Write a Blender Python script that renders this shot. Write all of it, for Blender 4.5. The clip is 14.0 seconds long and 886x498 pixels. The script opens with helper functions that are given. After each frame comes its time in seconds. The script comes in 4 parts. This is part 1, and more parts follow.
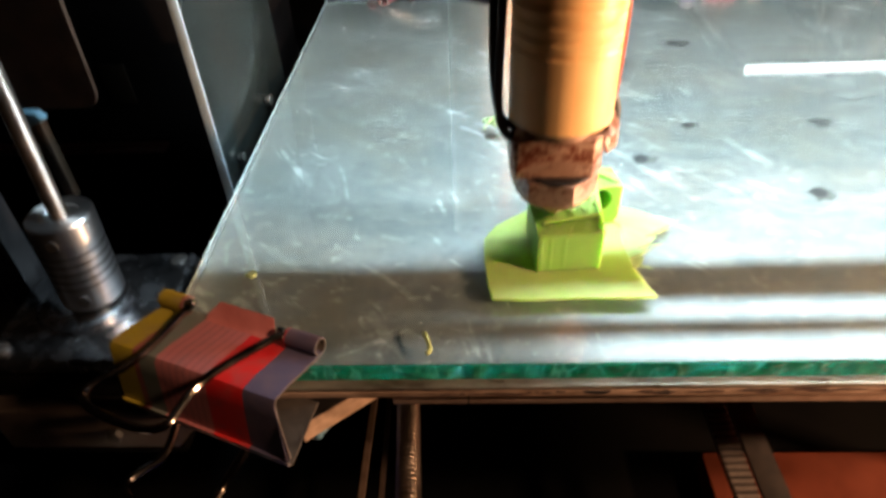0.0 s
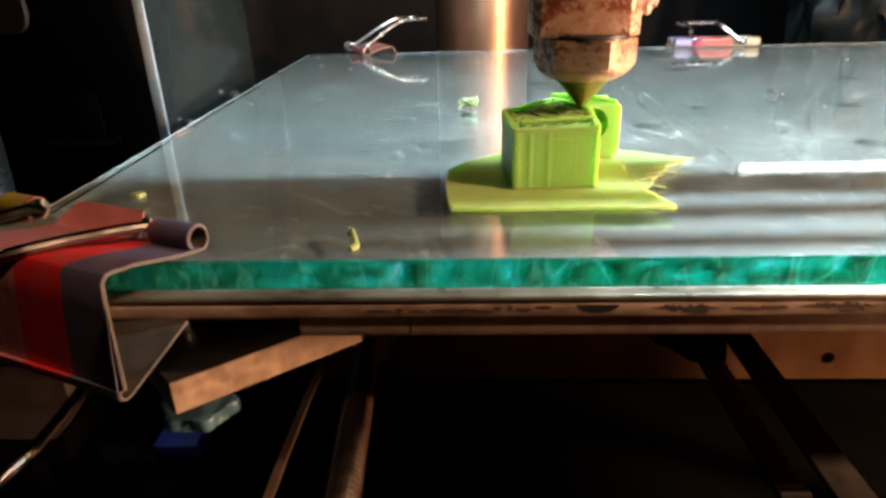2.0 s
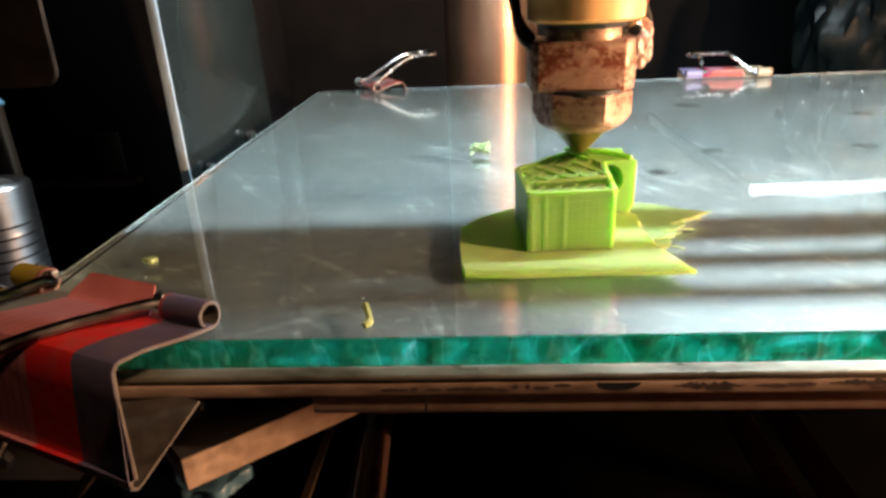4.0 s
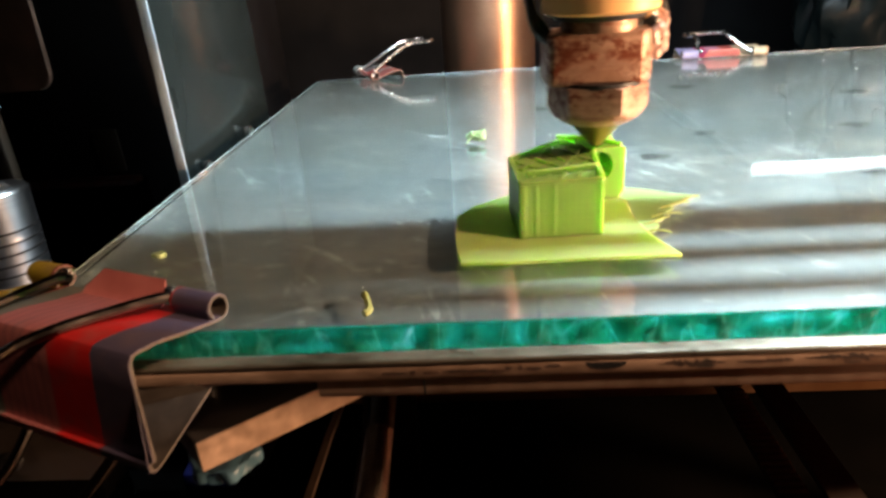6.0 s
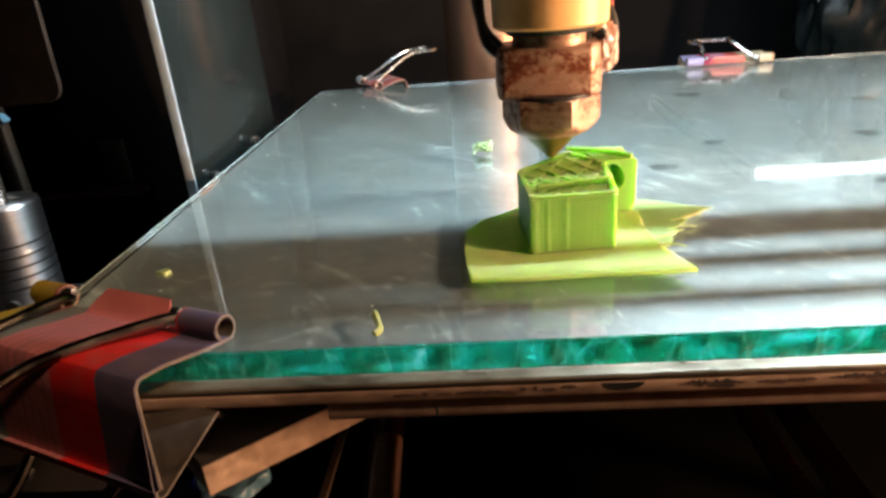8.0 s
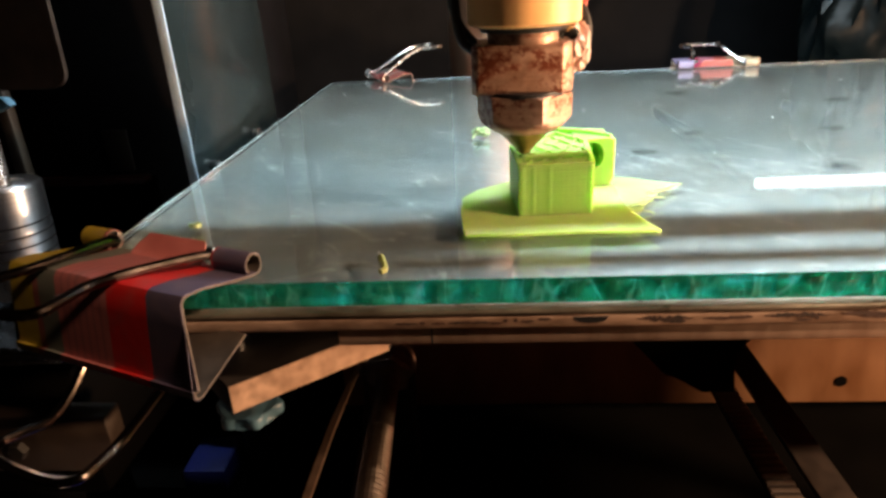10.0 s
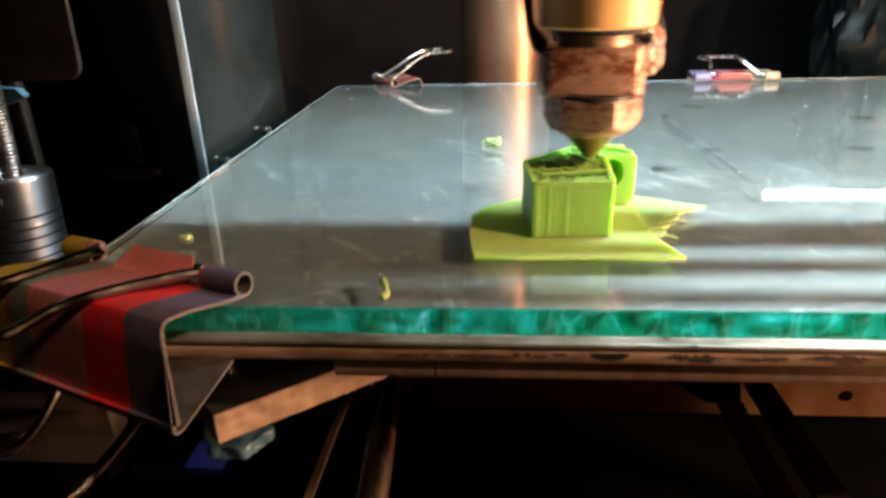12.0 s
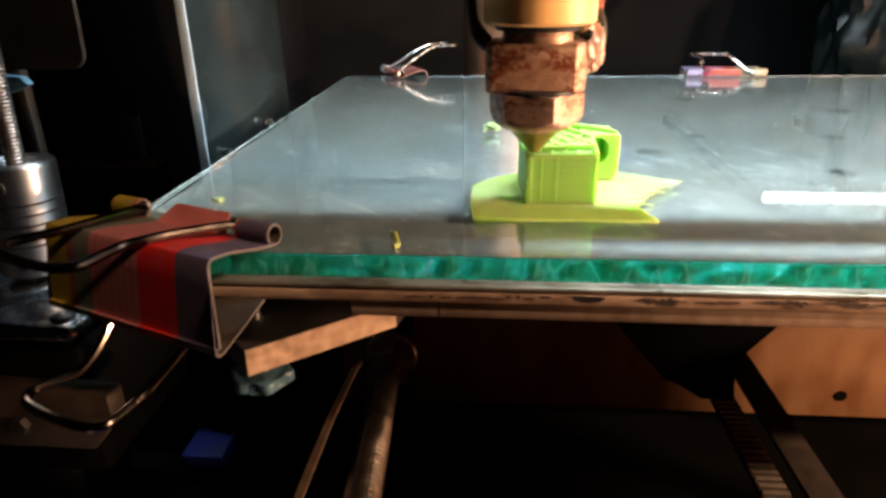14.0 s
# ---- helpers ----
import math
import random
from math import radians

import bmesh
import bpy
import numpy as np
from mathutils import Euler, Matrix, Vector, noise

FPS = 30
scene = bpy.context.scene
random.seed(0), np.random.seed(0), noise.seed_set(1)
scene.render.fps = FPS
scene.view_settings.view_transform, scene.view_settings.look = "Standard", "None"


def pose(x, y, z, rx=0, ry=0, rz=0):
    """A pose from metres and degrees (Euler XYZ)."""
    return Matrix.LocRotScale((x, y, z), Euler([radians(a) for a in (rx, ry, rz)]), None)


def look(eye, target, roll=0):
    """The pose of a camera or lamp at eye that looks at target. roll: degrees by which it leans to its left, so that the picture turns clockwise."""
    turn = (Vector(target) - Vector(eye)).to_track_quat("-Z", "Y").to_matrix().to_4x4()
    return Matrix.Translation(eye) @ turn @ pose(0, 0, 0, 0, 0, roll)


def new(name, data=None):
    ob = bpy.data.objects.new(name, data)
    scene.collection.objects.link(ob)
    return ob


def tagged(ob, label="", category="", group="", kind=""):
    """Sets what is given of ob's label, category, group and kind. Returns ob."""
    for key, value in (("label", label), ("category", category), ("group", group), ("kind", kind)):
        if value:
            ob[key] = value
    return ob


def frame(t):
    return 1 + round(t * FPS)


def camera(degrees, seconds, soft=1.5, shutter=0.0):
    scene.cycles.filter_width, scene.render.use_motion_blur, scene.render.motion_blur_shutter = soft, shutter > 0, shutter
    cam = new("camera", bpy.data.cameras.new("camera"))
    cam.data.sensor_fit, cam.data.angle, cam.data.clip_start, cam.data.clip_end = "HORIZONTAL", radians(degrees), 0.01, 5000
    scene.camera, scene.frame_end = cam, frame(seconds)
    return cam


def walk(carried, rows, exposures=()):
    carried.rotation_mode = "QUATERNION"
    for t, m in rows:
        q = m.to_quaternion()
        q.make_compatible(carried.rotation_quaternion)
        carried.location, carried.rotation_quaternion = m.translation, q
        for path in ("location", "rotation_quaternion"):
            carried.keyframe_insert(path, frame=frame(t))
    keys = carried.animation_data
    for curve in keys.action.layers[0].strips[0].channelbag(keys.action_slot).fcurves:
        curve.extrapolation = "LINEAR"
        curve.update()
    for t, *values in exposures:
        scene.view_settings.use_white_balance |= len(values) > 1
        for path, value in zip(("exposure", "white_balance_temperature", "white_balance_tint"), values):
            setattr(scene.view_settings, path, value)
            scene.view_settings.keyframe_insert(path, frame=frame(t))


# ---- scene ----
# Lengths below are in millimetres, from the glass's front edge and top; mm() turns them into metres.
TABLE = -100.0


def mm(x, y, z):
    return Vector((x / 1000, y / 1000, (z - TABLE) / 1000))


cam = camera(69.87, 14.0, soft=3.0, shutter=0.5)
# seconds, x, y, z, yaw, pitch, roll
ROWS = [
    (0.0, 57.56, -67.31, 89.20, 1.03, -39.36, 2.12),
    (0.5, 51.83, -65.84, 61.30, 1.07, -39.24, 1.22),
    (1.0, 56.71, -71.60, 50.07, 0.45, -35.82, 1.76),
    (1.5, 65.09, -65.71, 34.68, 1.29, -27.22, 0.52),
    (2.0, 64.93, -71.28, 33.34, 1.82, -24.18, 1.45),
    (2.5, 63.98, -72.68, 36.57, 2.93, -24.42, 2.01),
    (3.0, 64.73, -71.55, 36.69, 2.32, -23.53, 2.15),
    (3.5, 64.27, -72.62, 37.98, 2.41, -22.43, 2.22),
    (6.0, 66.14, -71.81, 41.84, 2.34, -24.17, 3.84),
    (6.5, 65.45, -71.95, 41.83, 2.37, -23.69, 4.07),
    (7.0, 65.76, -71.90, 42.09, 2.24, -23.71, 4.10),
    (7.5, 65.85, -72.34, 42.25, 2.17, -23.71, 4.29),
    (8.0, 64.85, -72.12, 42.55, 2.33, -23.60, 4.30),
    (10.5, 66.11, -75.09, 40.86, 3.56, -23.04, 2.35),
    (11.0, 65.70, -75.18, 41.26, 4.17, -22.81, 2.18),
    (11.5, 64.80, -74.91, 40.61, 3.87, -22.63, 1.82),
    (12.0, 64.87, -74.58, 40.72, 3.91, -22.84, 1.48),
    (12.5, 64.86, -75.14, 40.09, 4.05, -22.89, 1.29),
    (13.0, 64.86, -75.18, 40.00, 4.09, -22.70, 0.90),
    (13.5, 64.75, -75.06, 39.77, 4.15, -23.01, 0.61),
    (14.0, 65.55, -75.97, 40.09, 4.35, -22.97, 0.66),
]
walk(cam, [(t, pose(*mm(x, y, z), 90 + pitch, roll, yaw)) for t, x, y, z, yaw, pitch, roll in ROWS])
# the bed's travel along y, the print head's along x
BED = [
    (0.0, 8.1), (0.5, -2.3), (1.0, 1.8), (1.5, 2.6), (2.0, -0.4), (2.1, -0.7), (2.2, -3.7), (2.3, -4.2), (2.4, 2.6), (2.5, 5.6), (2.6, 4.3), (2.7, -2.0),
    (2.8, -2.5), (2.9, -1.4), (3.0, -4.4), (3.1, -4.9), (3.2, -7.7), (3.3, -7.4), (3.4, -5.8), (3.5, -0.9), (3.6, -1.6), (3.7, -6.2), (4.2, -5.0), (4.7, -1.0),
    (5.2, -6.0), (5.8, -5.6), (5.9, -4.6), (6.0, -1.9), (6.1, -0.1), (6.2, -0.8), (6.3, -4.9), (6.4, -8.0), (6.5, -7.4), (6.6, -4.2), (6.7, -1.9), (6.8, 0.6),
    (6.9, -1.2), (7.0, -4.7), (7.1, -6.4), (7.2, -6.8), (7.3, -3.8), (7.4, -0.2), (7.5, -2.3), (7.6, -5.4), (7.7, -6.0), (7.8, -5.4), (7.9, -5.2), (8.0, -4.5),
    (8.1, -3.4), (8.2, -0.4), (8.8, 1.0), (9.5, 9.0), (10.3, 9.4), (10.4, 13.6), (10.5, 15.3), (10.6, 15.8), (10.7, 16.2), (10.8, 16.7), (10.9, 15.2), (11.0, 13.8),
    (11.1, 11.7), (11.2, 8.6), (11.3, 7.4), (11.4, 7.9), (11.5, 3.4), (11.6, 0.1), (11.7, -2.5), (11.8, -5.3), (11.9, -3.5), (12.0, 0.9), (12.1, 2.0), (12.2, 1.0),
    (12.3, -2.4), (12.4, -2.8), (12.5, 0.0), (12.6, 2.0), (12.7, 6.0), (12.8, 5.0), (12.9, 3.5), (13.0, 0.3), (13.1, 4.9), (13.2, 0.8), (13.3, -1.6), (13.4, -1.0),
    (13.5, 2.9), (13.6, 4.6), (13.7, 6.3), (13.8, 9.3), (13.9, 12.5), (14.0, 15.1),
]
HEAD = [
    (0.0, -4.1), (0.1, -4.0), (0.2, -4.5), (0.3, -0.8), (0.4, 1.2), (0.5, 4.2), (0.6, 3.7), (0.7, 1.3), (0.8, -1.2), (0.9, -4.9), (1.0, -6.1), (1.1, -4.9),
    (1.2, 1.4), (1.3, 1.5), (1.4, -3.3), (1.5, -6.0), (2.0, 5.4), (2.1, 2.6), (2.2, 0.6), (2.3, -1.2), (2.4, 3.6), (2.5, 3.2), (2.6, 1.5), (2.7, 7.1),
    (2.8, 8.4), (2.9, 9.2), (3.0, 10.1), (3.1, 6.1), (3.2, 4.4), (3.3, 2.6), (3.4, 6.1), (3.5, 10.1), (3.6, 11.2), (3.7, 9.4), (4.1, 3.0), (4.5, 9.5),
    (4.9, 3.5), (5.3, 9.0), (5.8, 1.8), (5.9, 2.8), (6.0, 7.4), (6.1, 8.8), (6.2, 9.8), (6.3, 6.0), (6.4, 1.7), (6.5, 1.2), (6.6, 2.2), (6.7, 7.1),
    (6.8, 9.0), (6.9, 10.2), (7.0, 8.0), (7.1, 4.5), (7.2, 1.3), (7.3, 3.0), (7.4, 8.3), (7.5, 9.2), (7.6, 6.8), (7.7, 3.2), (7.8, 2.2), (7.9, 0.6),
    (8.0, -2.0), (8.1, -2.5), (8.2, -5.0), (8.7, -6.0), (9.2, 2.0), (9.7, -5.0), (10.3, -6.2), (10.4, -6.2), (10.5, -7.2), (10.6, -4.6), (10.7, 1.1), (10.8, 4.6),
    (10.9, 3.9), (11.0, -0.1), (11.1, -4.4), (11.2, -4.0), (11.3, 1.6), (11.4, 6.2), (11.5, 6.5), (11.6, 6.2), (11.7, 2.3), (11.8, -0.8), (11.9, -1.4), (12.0, 3.5),
    (12.1, 6.3), (12.2, 3.0), (12.3, -0.3), (12.4, -2.7), (12.5, 0.0), (12.6, 3.7), (12.7, 4.8), (12.8, 0.6), (12.9, -2.1), (13.0, -5.8), (13.1, -8.8), (13.2, -5.2),
    (13.3, -1.2), (13.4, 4.8), (13.5, 2.2), (13.6, -1.0), (13.7, -4.7), (13.8, -7.6), (13.9, -4.7), (14.0, -6.2),
]

# ---- light ----
world = bpy.data.worlds.new("world")
scene.world = world
world.use_nodes = True
world.node_tree.nodes["Background"].inputs[0].default_value = (0.5, 0.6, 0.8, 1)
world.node_tree.nodes["Background"].inputs[1].default_value = 0.008


def area_lamp(name, eye, target, sx, sy, watts, colour):
    data = bpy.data.lights.new(name, "AREA")
    data.shape, data.size, data.size_y, data.energy, data.color = "RECTANGLE", sx / 1000, sy / 1000, watts, colour
    ob = new(name, data)
    ob.matrix_world = look(mm(*eye), mm(*target))
    return ob


# cool white strip lamp behind the gantry beam, two warm lamps in front and to the side
area_lamp("strip_light", (150, 72, 141.5), (150, 72, 0), 284, 3.5, 1.85, (0.74, 0.91, 1.0))
area_lamp("desk_light", (335, -23, 7), (80, 20, 0), 12, 14, 2.0, (1.0, 0.60, 0.34))
area_lamp("reading_light", (490, -161, 400), (75, 25, 0), 46, 46, 4.2, (1.0, 0.645, 0.41))
scene.view_settings.exposure = 0.0

# ---- materials ----


class Nodes:
    def __init__(self, name):
        self.mat = bpy.data.materials.new(name)
        self.mat.use_nodes = True
        self.tree = self.mat.node_tree
        self.bsdf = self.tree.nodes["Principled BSDF"]
        self.tc = self.tree.nodes.new("ShaderNodeTexCoord")

    def link(self, a, b):
        self.tree.links.new(a, b)

    def put(self, **kw):
        for key, value in kw.items():
            self.bsdf.inputs[key.replace("_", " ")].default_value = value
        return self

    def noise(self, scale, detail=4, stretch=(1, 1, 1), rough=0.55, turn=0.0):
        src = self.tc.outputs["Object"]
        if turn:
            spun = self.tree.nodes.new("ShaderNodeMapping")
            spun.inputs["Rotation"].default_value = (0, 0, radians(turn))
            self.link(src, spun.inputs["Vector"])
            src = spun.outputs[0]
        mp = self.tree.nodes.new("ShaderNodeMapping")
        mp.inputs["Scale"].default_value = stretch
        self.link(src, mp.inputs["Vector"])
        nz = self.tree.nodes.new("ShaderNodeTexNoise")
        nz.inputs["Scale"].default_value, nz.inputs["Detail"].default_value = scale, detail
        nz.inputs["Roughness"].default_value = rough
        self.link(mp.outputs[0], nz.inputs["Vector"])
        return nz.outputs["Fac"]

    def ramp(self, fac, *stops):
        r = self.tree.nodes.new("ShaderNodeValToRGB")
        while len(r.color_ramp.elements) < len(stops):
            r.color_ramp.elements.new(0.5)
        for e, (p, col) in zip(r.color_ramp.elements, stops):
            e.position, e.color = p, (*col, 1) if len(col) == 3 else col
        self.link(fac, r.inputs[0])
        return r.outputs[0]

    def mix(self, fac, a, b, mode="MIX"):
        m = self.tree.nodes.new("ShaderNodeMix")
        m.data_type, m.blend_type = "RGBA", mode
        for sock, v in ((m.inputs[0], fac), (m.inputs[6], a), (m.inputs[7], b)):
            if isinstance(v, (int, float)):
                sock.default_value = v
            elif isinstance(v, tuple):
                sock.default_value = (*v, 1)
            else:
                self.link(v, sock)
        return m.outputs[2]

    def bump(self, fac, depth, strength=1.0):
        b = self.tree.nodes.new("ShaderNodeBump")
        b.inputs["Distance"].default_value, b.inputs["Strength"].default_value = depth / 1000, strength
        self.link(fac, b.inputs["Height"])
        if self.bsdf.inputs["Normal"].is_linked:
            self.link(self.bsdf.inputs["Normal"].links[0].from_socket, b.inputs["Normal"])
        self.link(b.outputs[0], self.bsdf.inputs["Normal"])
        return self

    def colour(self, out):
        self.link(out, self.bsdf.inputs["Base Color"])
        return self

    def rough(self, out):
        self.link(out, self.bsdf.inputs["Roughness"])
        return self


def simple(name, dark, light, scale, metal=0.0, rough=(0.3, 0.6), bump=0.05, stretch=(1, 1, 1), spec=0.5):
    """A two-tone grained surface: scale in grains a metre."""
    n = Nodes(name)
    big, fine = n.noise(scale * 0.15, 3, stretch), n.noise(scale, 5, stretch)
    both = n.mix(0.5, big, fine)
    n.colour(n.ramp(both, (0.35, dark), (0.65, light)))
    n.rough(n.ramp(fine, (0.3, (rough[0],) * 3), (0.7, (rough[1],) * 3)))
    n.bump(fine, bump)
    n.put(Metallic=metal)
    n.bsdf.inputs["Specular IOR Level"].default_value = spec
    return n.mat


def plate_material():
    n = Nodes("scratched_aluminium")
    brush = n.noise(900, 4, (0.02, 1, 1))
    cloud, blotch = n.noise(14, 4), n.noise(55, 5, (1, 1, 1), 0.65)
    col = n.ramp(cloud, (0.3, (0.062, 0.068, 0.068)), (0.7, (0.122, 0.128, 0.126)))
    col = n.mix(n.ramp(brush, (0.35, (0, 0, 0)), (0.7, (0.22, 0.22, 0.22))), col, (0.14, 0.14, 0.135))
    col = n.mix(n.ramp(blotch, (0.56, (0, 0, 0)), (0.72, (0.6, 0.6, 0.6))), col, (0.16, 0.175, 0.175))
    for turn, scale, lo in ((58, 150, 0.62), (40, 260, 0.62), (-25, 190, 0.67), (75, 320, 0.63)):
        scr = n.noise(scale, 4, (0.14, 1, 1), 0.6, turn)
        mask = n.mix(1.0, n.ramp(scr, (lo, (0, 0, 0)), (lo + 0.03, (1, 1, 1))), n.ramp(blotch, (0.36, (0, 0, 0)), (0.58, (0.55, 0.55, 0.55))), "MULTIPLY")
        col = n.mix(mask, col, (0.50, 0.52, 0.52))
    stain = n.noise(38, 6, (0.8, 1, 1), 0.7)
    col = n.mix(n.ramp(stain, (0.44, (0, 0, 0)), (0.60, (0.7, 0.7, 0.7))), col, (0.062, 0.053, 0.036))
    mottle, fleck = n.noise(170, 5, (0.6, 1, 1), 0.7), n.noise(420, 4, (0.7, 1, 1), 0.65)
    col = n.mix(n.ramp(mottle, (0.42, (0.8, 0.8, 0.8)), (0.56, (0, 0, 0))), col, (0.050, 0.056, 0.056))
    col = n.mix(n.ramp(fleck, (0.60, (0, 0, 0)), (0.70, (0.6, 0.6, 0.6))), col, (0.30, 0.305, 0.30))
    grit = n.noise(1500, 3, (1, 1, 1), 0.7)
    col = n.mix(n.ramp(grit, (0.35, (0.5, 0.5, 0.5)), (0.5, (0, 0, 0))), col, (0.10, 0.11, 0.11))
    col = n.mix(n.ramp(grit, (0.64, (0, 0, 0)), (0.72, (0.6, 0.6, 0.6))), col, (0.44, 0.45, 0.45))
    n.colour(col)
    n.rough(n.ramp(brush, (0.3, (0.46,) * 3), (0.7, (0.64,) * 3)))
    n.bump(brush, 0.02, 0.5)
    n.put(Metallic=0.32, Coat_Weight=0.5, Coat_Roughness=0.36, Coat_IOR=1.8)
    return n.mat


def glass_material():
    n = Nodes("clear_glass")
    n.put(Roughness=0.03, IOR=1.5, Base_Color=(0.905, 0.98, 0.965, 1))
    n.bsdf.inputs["Transmission Weight"].default_value = 1.0
    smear = n.noise(60, 5, (1, 0.5, 1))
    n.rough(n.ramp(smear, (0.4, (0.004,) * 3), (0.8, (0.05,) * 3)))
    return n.mat


def glass_edge_material():
    n = Nodes("green_glass_edge")
    chips, big = n.noise(240, 4, (1, 1, 0.5), 0.55), n.noise(28, 2, (1, 1, 0.3))
    col = n.ramp(big, (0.34, (0.005, 0.048, 0.024)), (0.5, (0.009, 0.082, 0.046)), (0.68, (0.014, 0.135, 0.085)))
    col = n.mix(n.ramp(chips, (0.3, (0.45, 0.45, 0.45)), (0.5, (0, 0, 0))), col, (0.003, 0.05, 0.033))
    # thin pale fracture lines
    for scale, turn, much in ((130, 0, 0.14), (290, 0, 0.07)):
        line = n.noise(scale, 2, (1, 1, 0.35), 0.5, turn)
        col = n.mix(n.ramp(line, (0.485, (0, 0, 0)), (0.5, (much,) * 3), (0.515, (0, 0, 0))), col, (0.22, 0.50, 0.42))
    n.colour(col)
    n.bump(chips, 0.16)
    n.put(Roughness=0.2)
    n.bsdf.inputs["Subsurface Weight"].default_value = 0.35
    n.bsdf.inputs["Subsurface Radius"].default_value = (0.2, 1.0, 0.8)
    n.bsdf.inputs["Subsurface Scale"].default_value = 0.003
    return n.mat


def plastic_green(name, base, deep):
    n = Nodes(name)
    layers = n.noise(3500, 2, (0.03, 0.03, 1))
    soft = n.noise(160, 3)
    n.colour(n.ramp(soft, (0.3, deep), (0.7, base)))
    n.bump(layers, 0.08)
    n.put(Roughness=0.55)
    n.bsdf.inputs["Subsurface Weight"].default_value = 1.0
    n.bsdf.inputs["Subsurface Radius"].default_value = (0.55, 1.0, 0.25)
    n.bsdf.inputs["Subsurface Scale"].default_value = 0.0045
    return n.mat


M_PLATE = plate_material()
M_GLASS = glass_material()
M_EDGE = glass_edge_material()
M_GREEN = plastic_green("green_plastic", (0.255, 0.48, 0.095), (0.20, 0.42, 0.072))
M_RAFT = plastic_green("raft_plastic", (0.34, 0.45, 0.13), (0.28, 0.385, 0.10))


def film_material():
    n = Nodes("thin_raft_film")
    strand = n.noise(260, 3, (0.25, 1, 1), 0.6, 35)
    n.colour(n.ramp(strand, (0.3, (0.42, 0.62, 0.22)), (0.7, (0.62, 0.80, 0.42))))
    n.rough(n.ramp(strand, (0.3, (0.25,) * 3), (0.7, (0.5,) * 3)))
    n.bump(strand, 0.15)
    n.put(IOR=1.3)
    n.bsdf.inputs["Transmission Weight"].default_value = 0.55
    return n.mat


M_FILM = film_material()
M_CARRIER = simple("worn_carrier", (0.12, 0.066, 0.038), (0.54, 0.36, 0.255), 420, 0.05, (0.35, 0.6), 0.1, (0.4, 1, 1))
M_ALU = simple("cut_aluminium", (0.40, 0.26, 0.18), (0.62, 0.42, 0.30), 500, 0.7, (0.35, 0.55), 0.03)
M_PALEALU = simple("brushed_carrier", (0.40, 0.26, 0.18), (0.62, 0.43, 0.31), 420, 0.2, (0.4, 0.6), 0.05, (1, 1, 0.3))
M_STEEL = simple("bright_steel", (0.45, 0.44, 0.42), (0.62, 0.60, 0.58), 300, 1.0, (0.16, 0.3), 0.01)
M_ROD = simple("zinc_rod", (0.28, 0.22, 0.175), (0.48, 0.39, 0.32), 300, 1.0, (0.28, 0.40), 0.02)
M_BARE = simple("bare_metal_edge", (0.06, 0.045, 0.028), (0.32, 0.28, 0.215), 260, 0.5, (0.25, 0.45), 0.08, (0.5, 1, 1))
M_CAP = simple("cast_end_cap", (0.24, 0.25, 0.27), (0.42, 0.43, 0.46), 200, 1.0, (0.18, 0.32), 0.03)


def scorched():
    n = Nodes("scorched_brass")
    big, brush = n.noise(90, 4), n.noise(420, 4, (0.12, 0.12, 1.6), 0.65)
    rust, pit, smear = n.noise(620, 5, (1, 1, 1), 0.7), n.noise(1300, 3, (1, 1, 1), 0.7), n.noise(150, 4, (0.8, 0.8, 1.4), 0.6)
    col = n.ramp(big, (0.3, (0.36, 0.20, 0.13)), (0.7, (0.62, 0.40, 0.30)))
    col = n.mix(n.ramp(brush, (0.38, (0.6, 0.6, 0.6)), (0.56, (0, 0, 0))), col, (0.20, 0.10, 0.06))
    col = n.mix(n.ramp(brush, (0.60, (0, 0, 0)), (0.72, (0.5, 0.5, 0.5))), col, (0.76, 0.56, 0.46))
    spots = n.mix(1.0, n.ramp(rust, (0.47, (0, 0, 0)), (0.53, (1, 1, 1))), n.ramp(smear, (0.43, (0, 0, 0)), (0.55, (1, 1, 1))), "MULTIPLY")
    col = n.mix(spots, col, (0.15, 0.032, 0.010))
    col = n.mix(n.ramp(pit, (0.28, (0.8, 0.8, 0.8)), (0.38, (0, 0, 0))), col, (0.04, 0.02, 0.012))
    n.colour(col)
    n.rough(n.ramp(rust, (0.4, (0.36,) * 3), (0.65, (0.6,) * 3)))
    n.bump(rust, 0.10)
    n.bump(brush, 0.06)
    n.put(Metallic=0.5)
    return n.mat


M_BLOCK = scorched()
# olive tone: green light thrown back by the print is put into the brass
M_NOZZLE = simple("greenlit_brass_tip", (0.13, 0.11, 0.02), (0.32, 0.26, 0.07), 400, 0.6, (0.3, 0.5), 0.05)
M_AMBER = simple("amber_insulator", (0.80, 0.44, 0.17), (0.88, 0.53, 0.22), 200, 0.0, (0.35, 0.5), 0.02)
M_PASTE = simple("pale_sealing_paste", (0.55, 0.33, 0.27), (0.74, 0.52, 0.45), 260, 0.0, (0.4, 0.7), 0.3)
M_BLACK = simple("black_plastic", (0.006, 0.006, 0.007), (0.014, 0.014, 0.015), 300, 0.0, (0.4, 0.65), 0.03, spec=0.3)
M_WIRE = simple("black_wire", (0.01, 0.01, 0.01), (0.025, 0.022, 0.02), 300, 0.0, (0.3, 0.5), 0.02)
M_BRONZE = simple("varnished_board", (0.10, 0.042, 0.017), (0.21, 0.105, 0.05), 120, 0.1, (0.35, 0.6), 0.03, (1, 1, 0.4))
M_WALL = simple("dark_wall", (0.011, 0.0115, 0.013), (0.024, 0.024, 0.026), 40, 0.0, (0.7, 0.9), 0.1, spec=0.15)
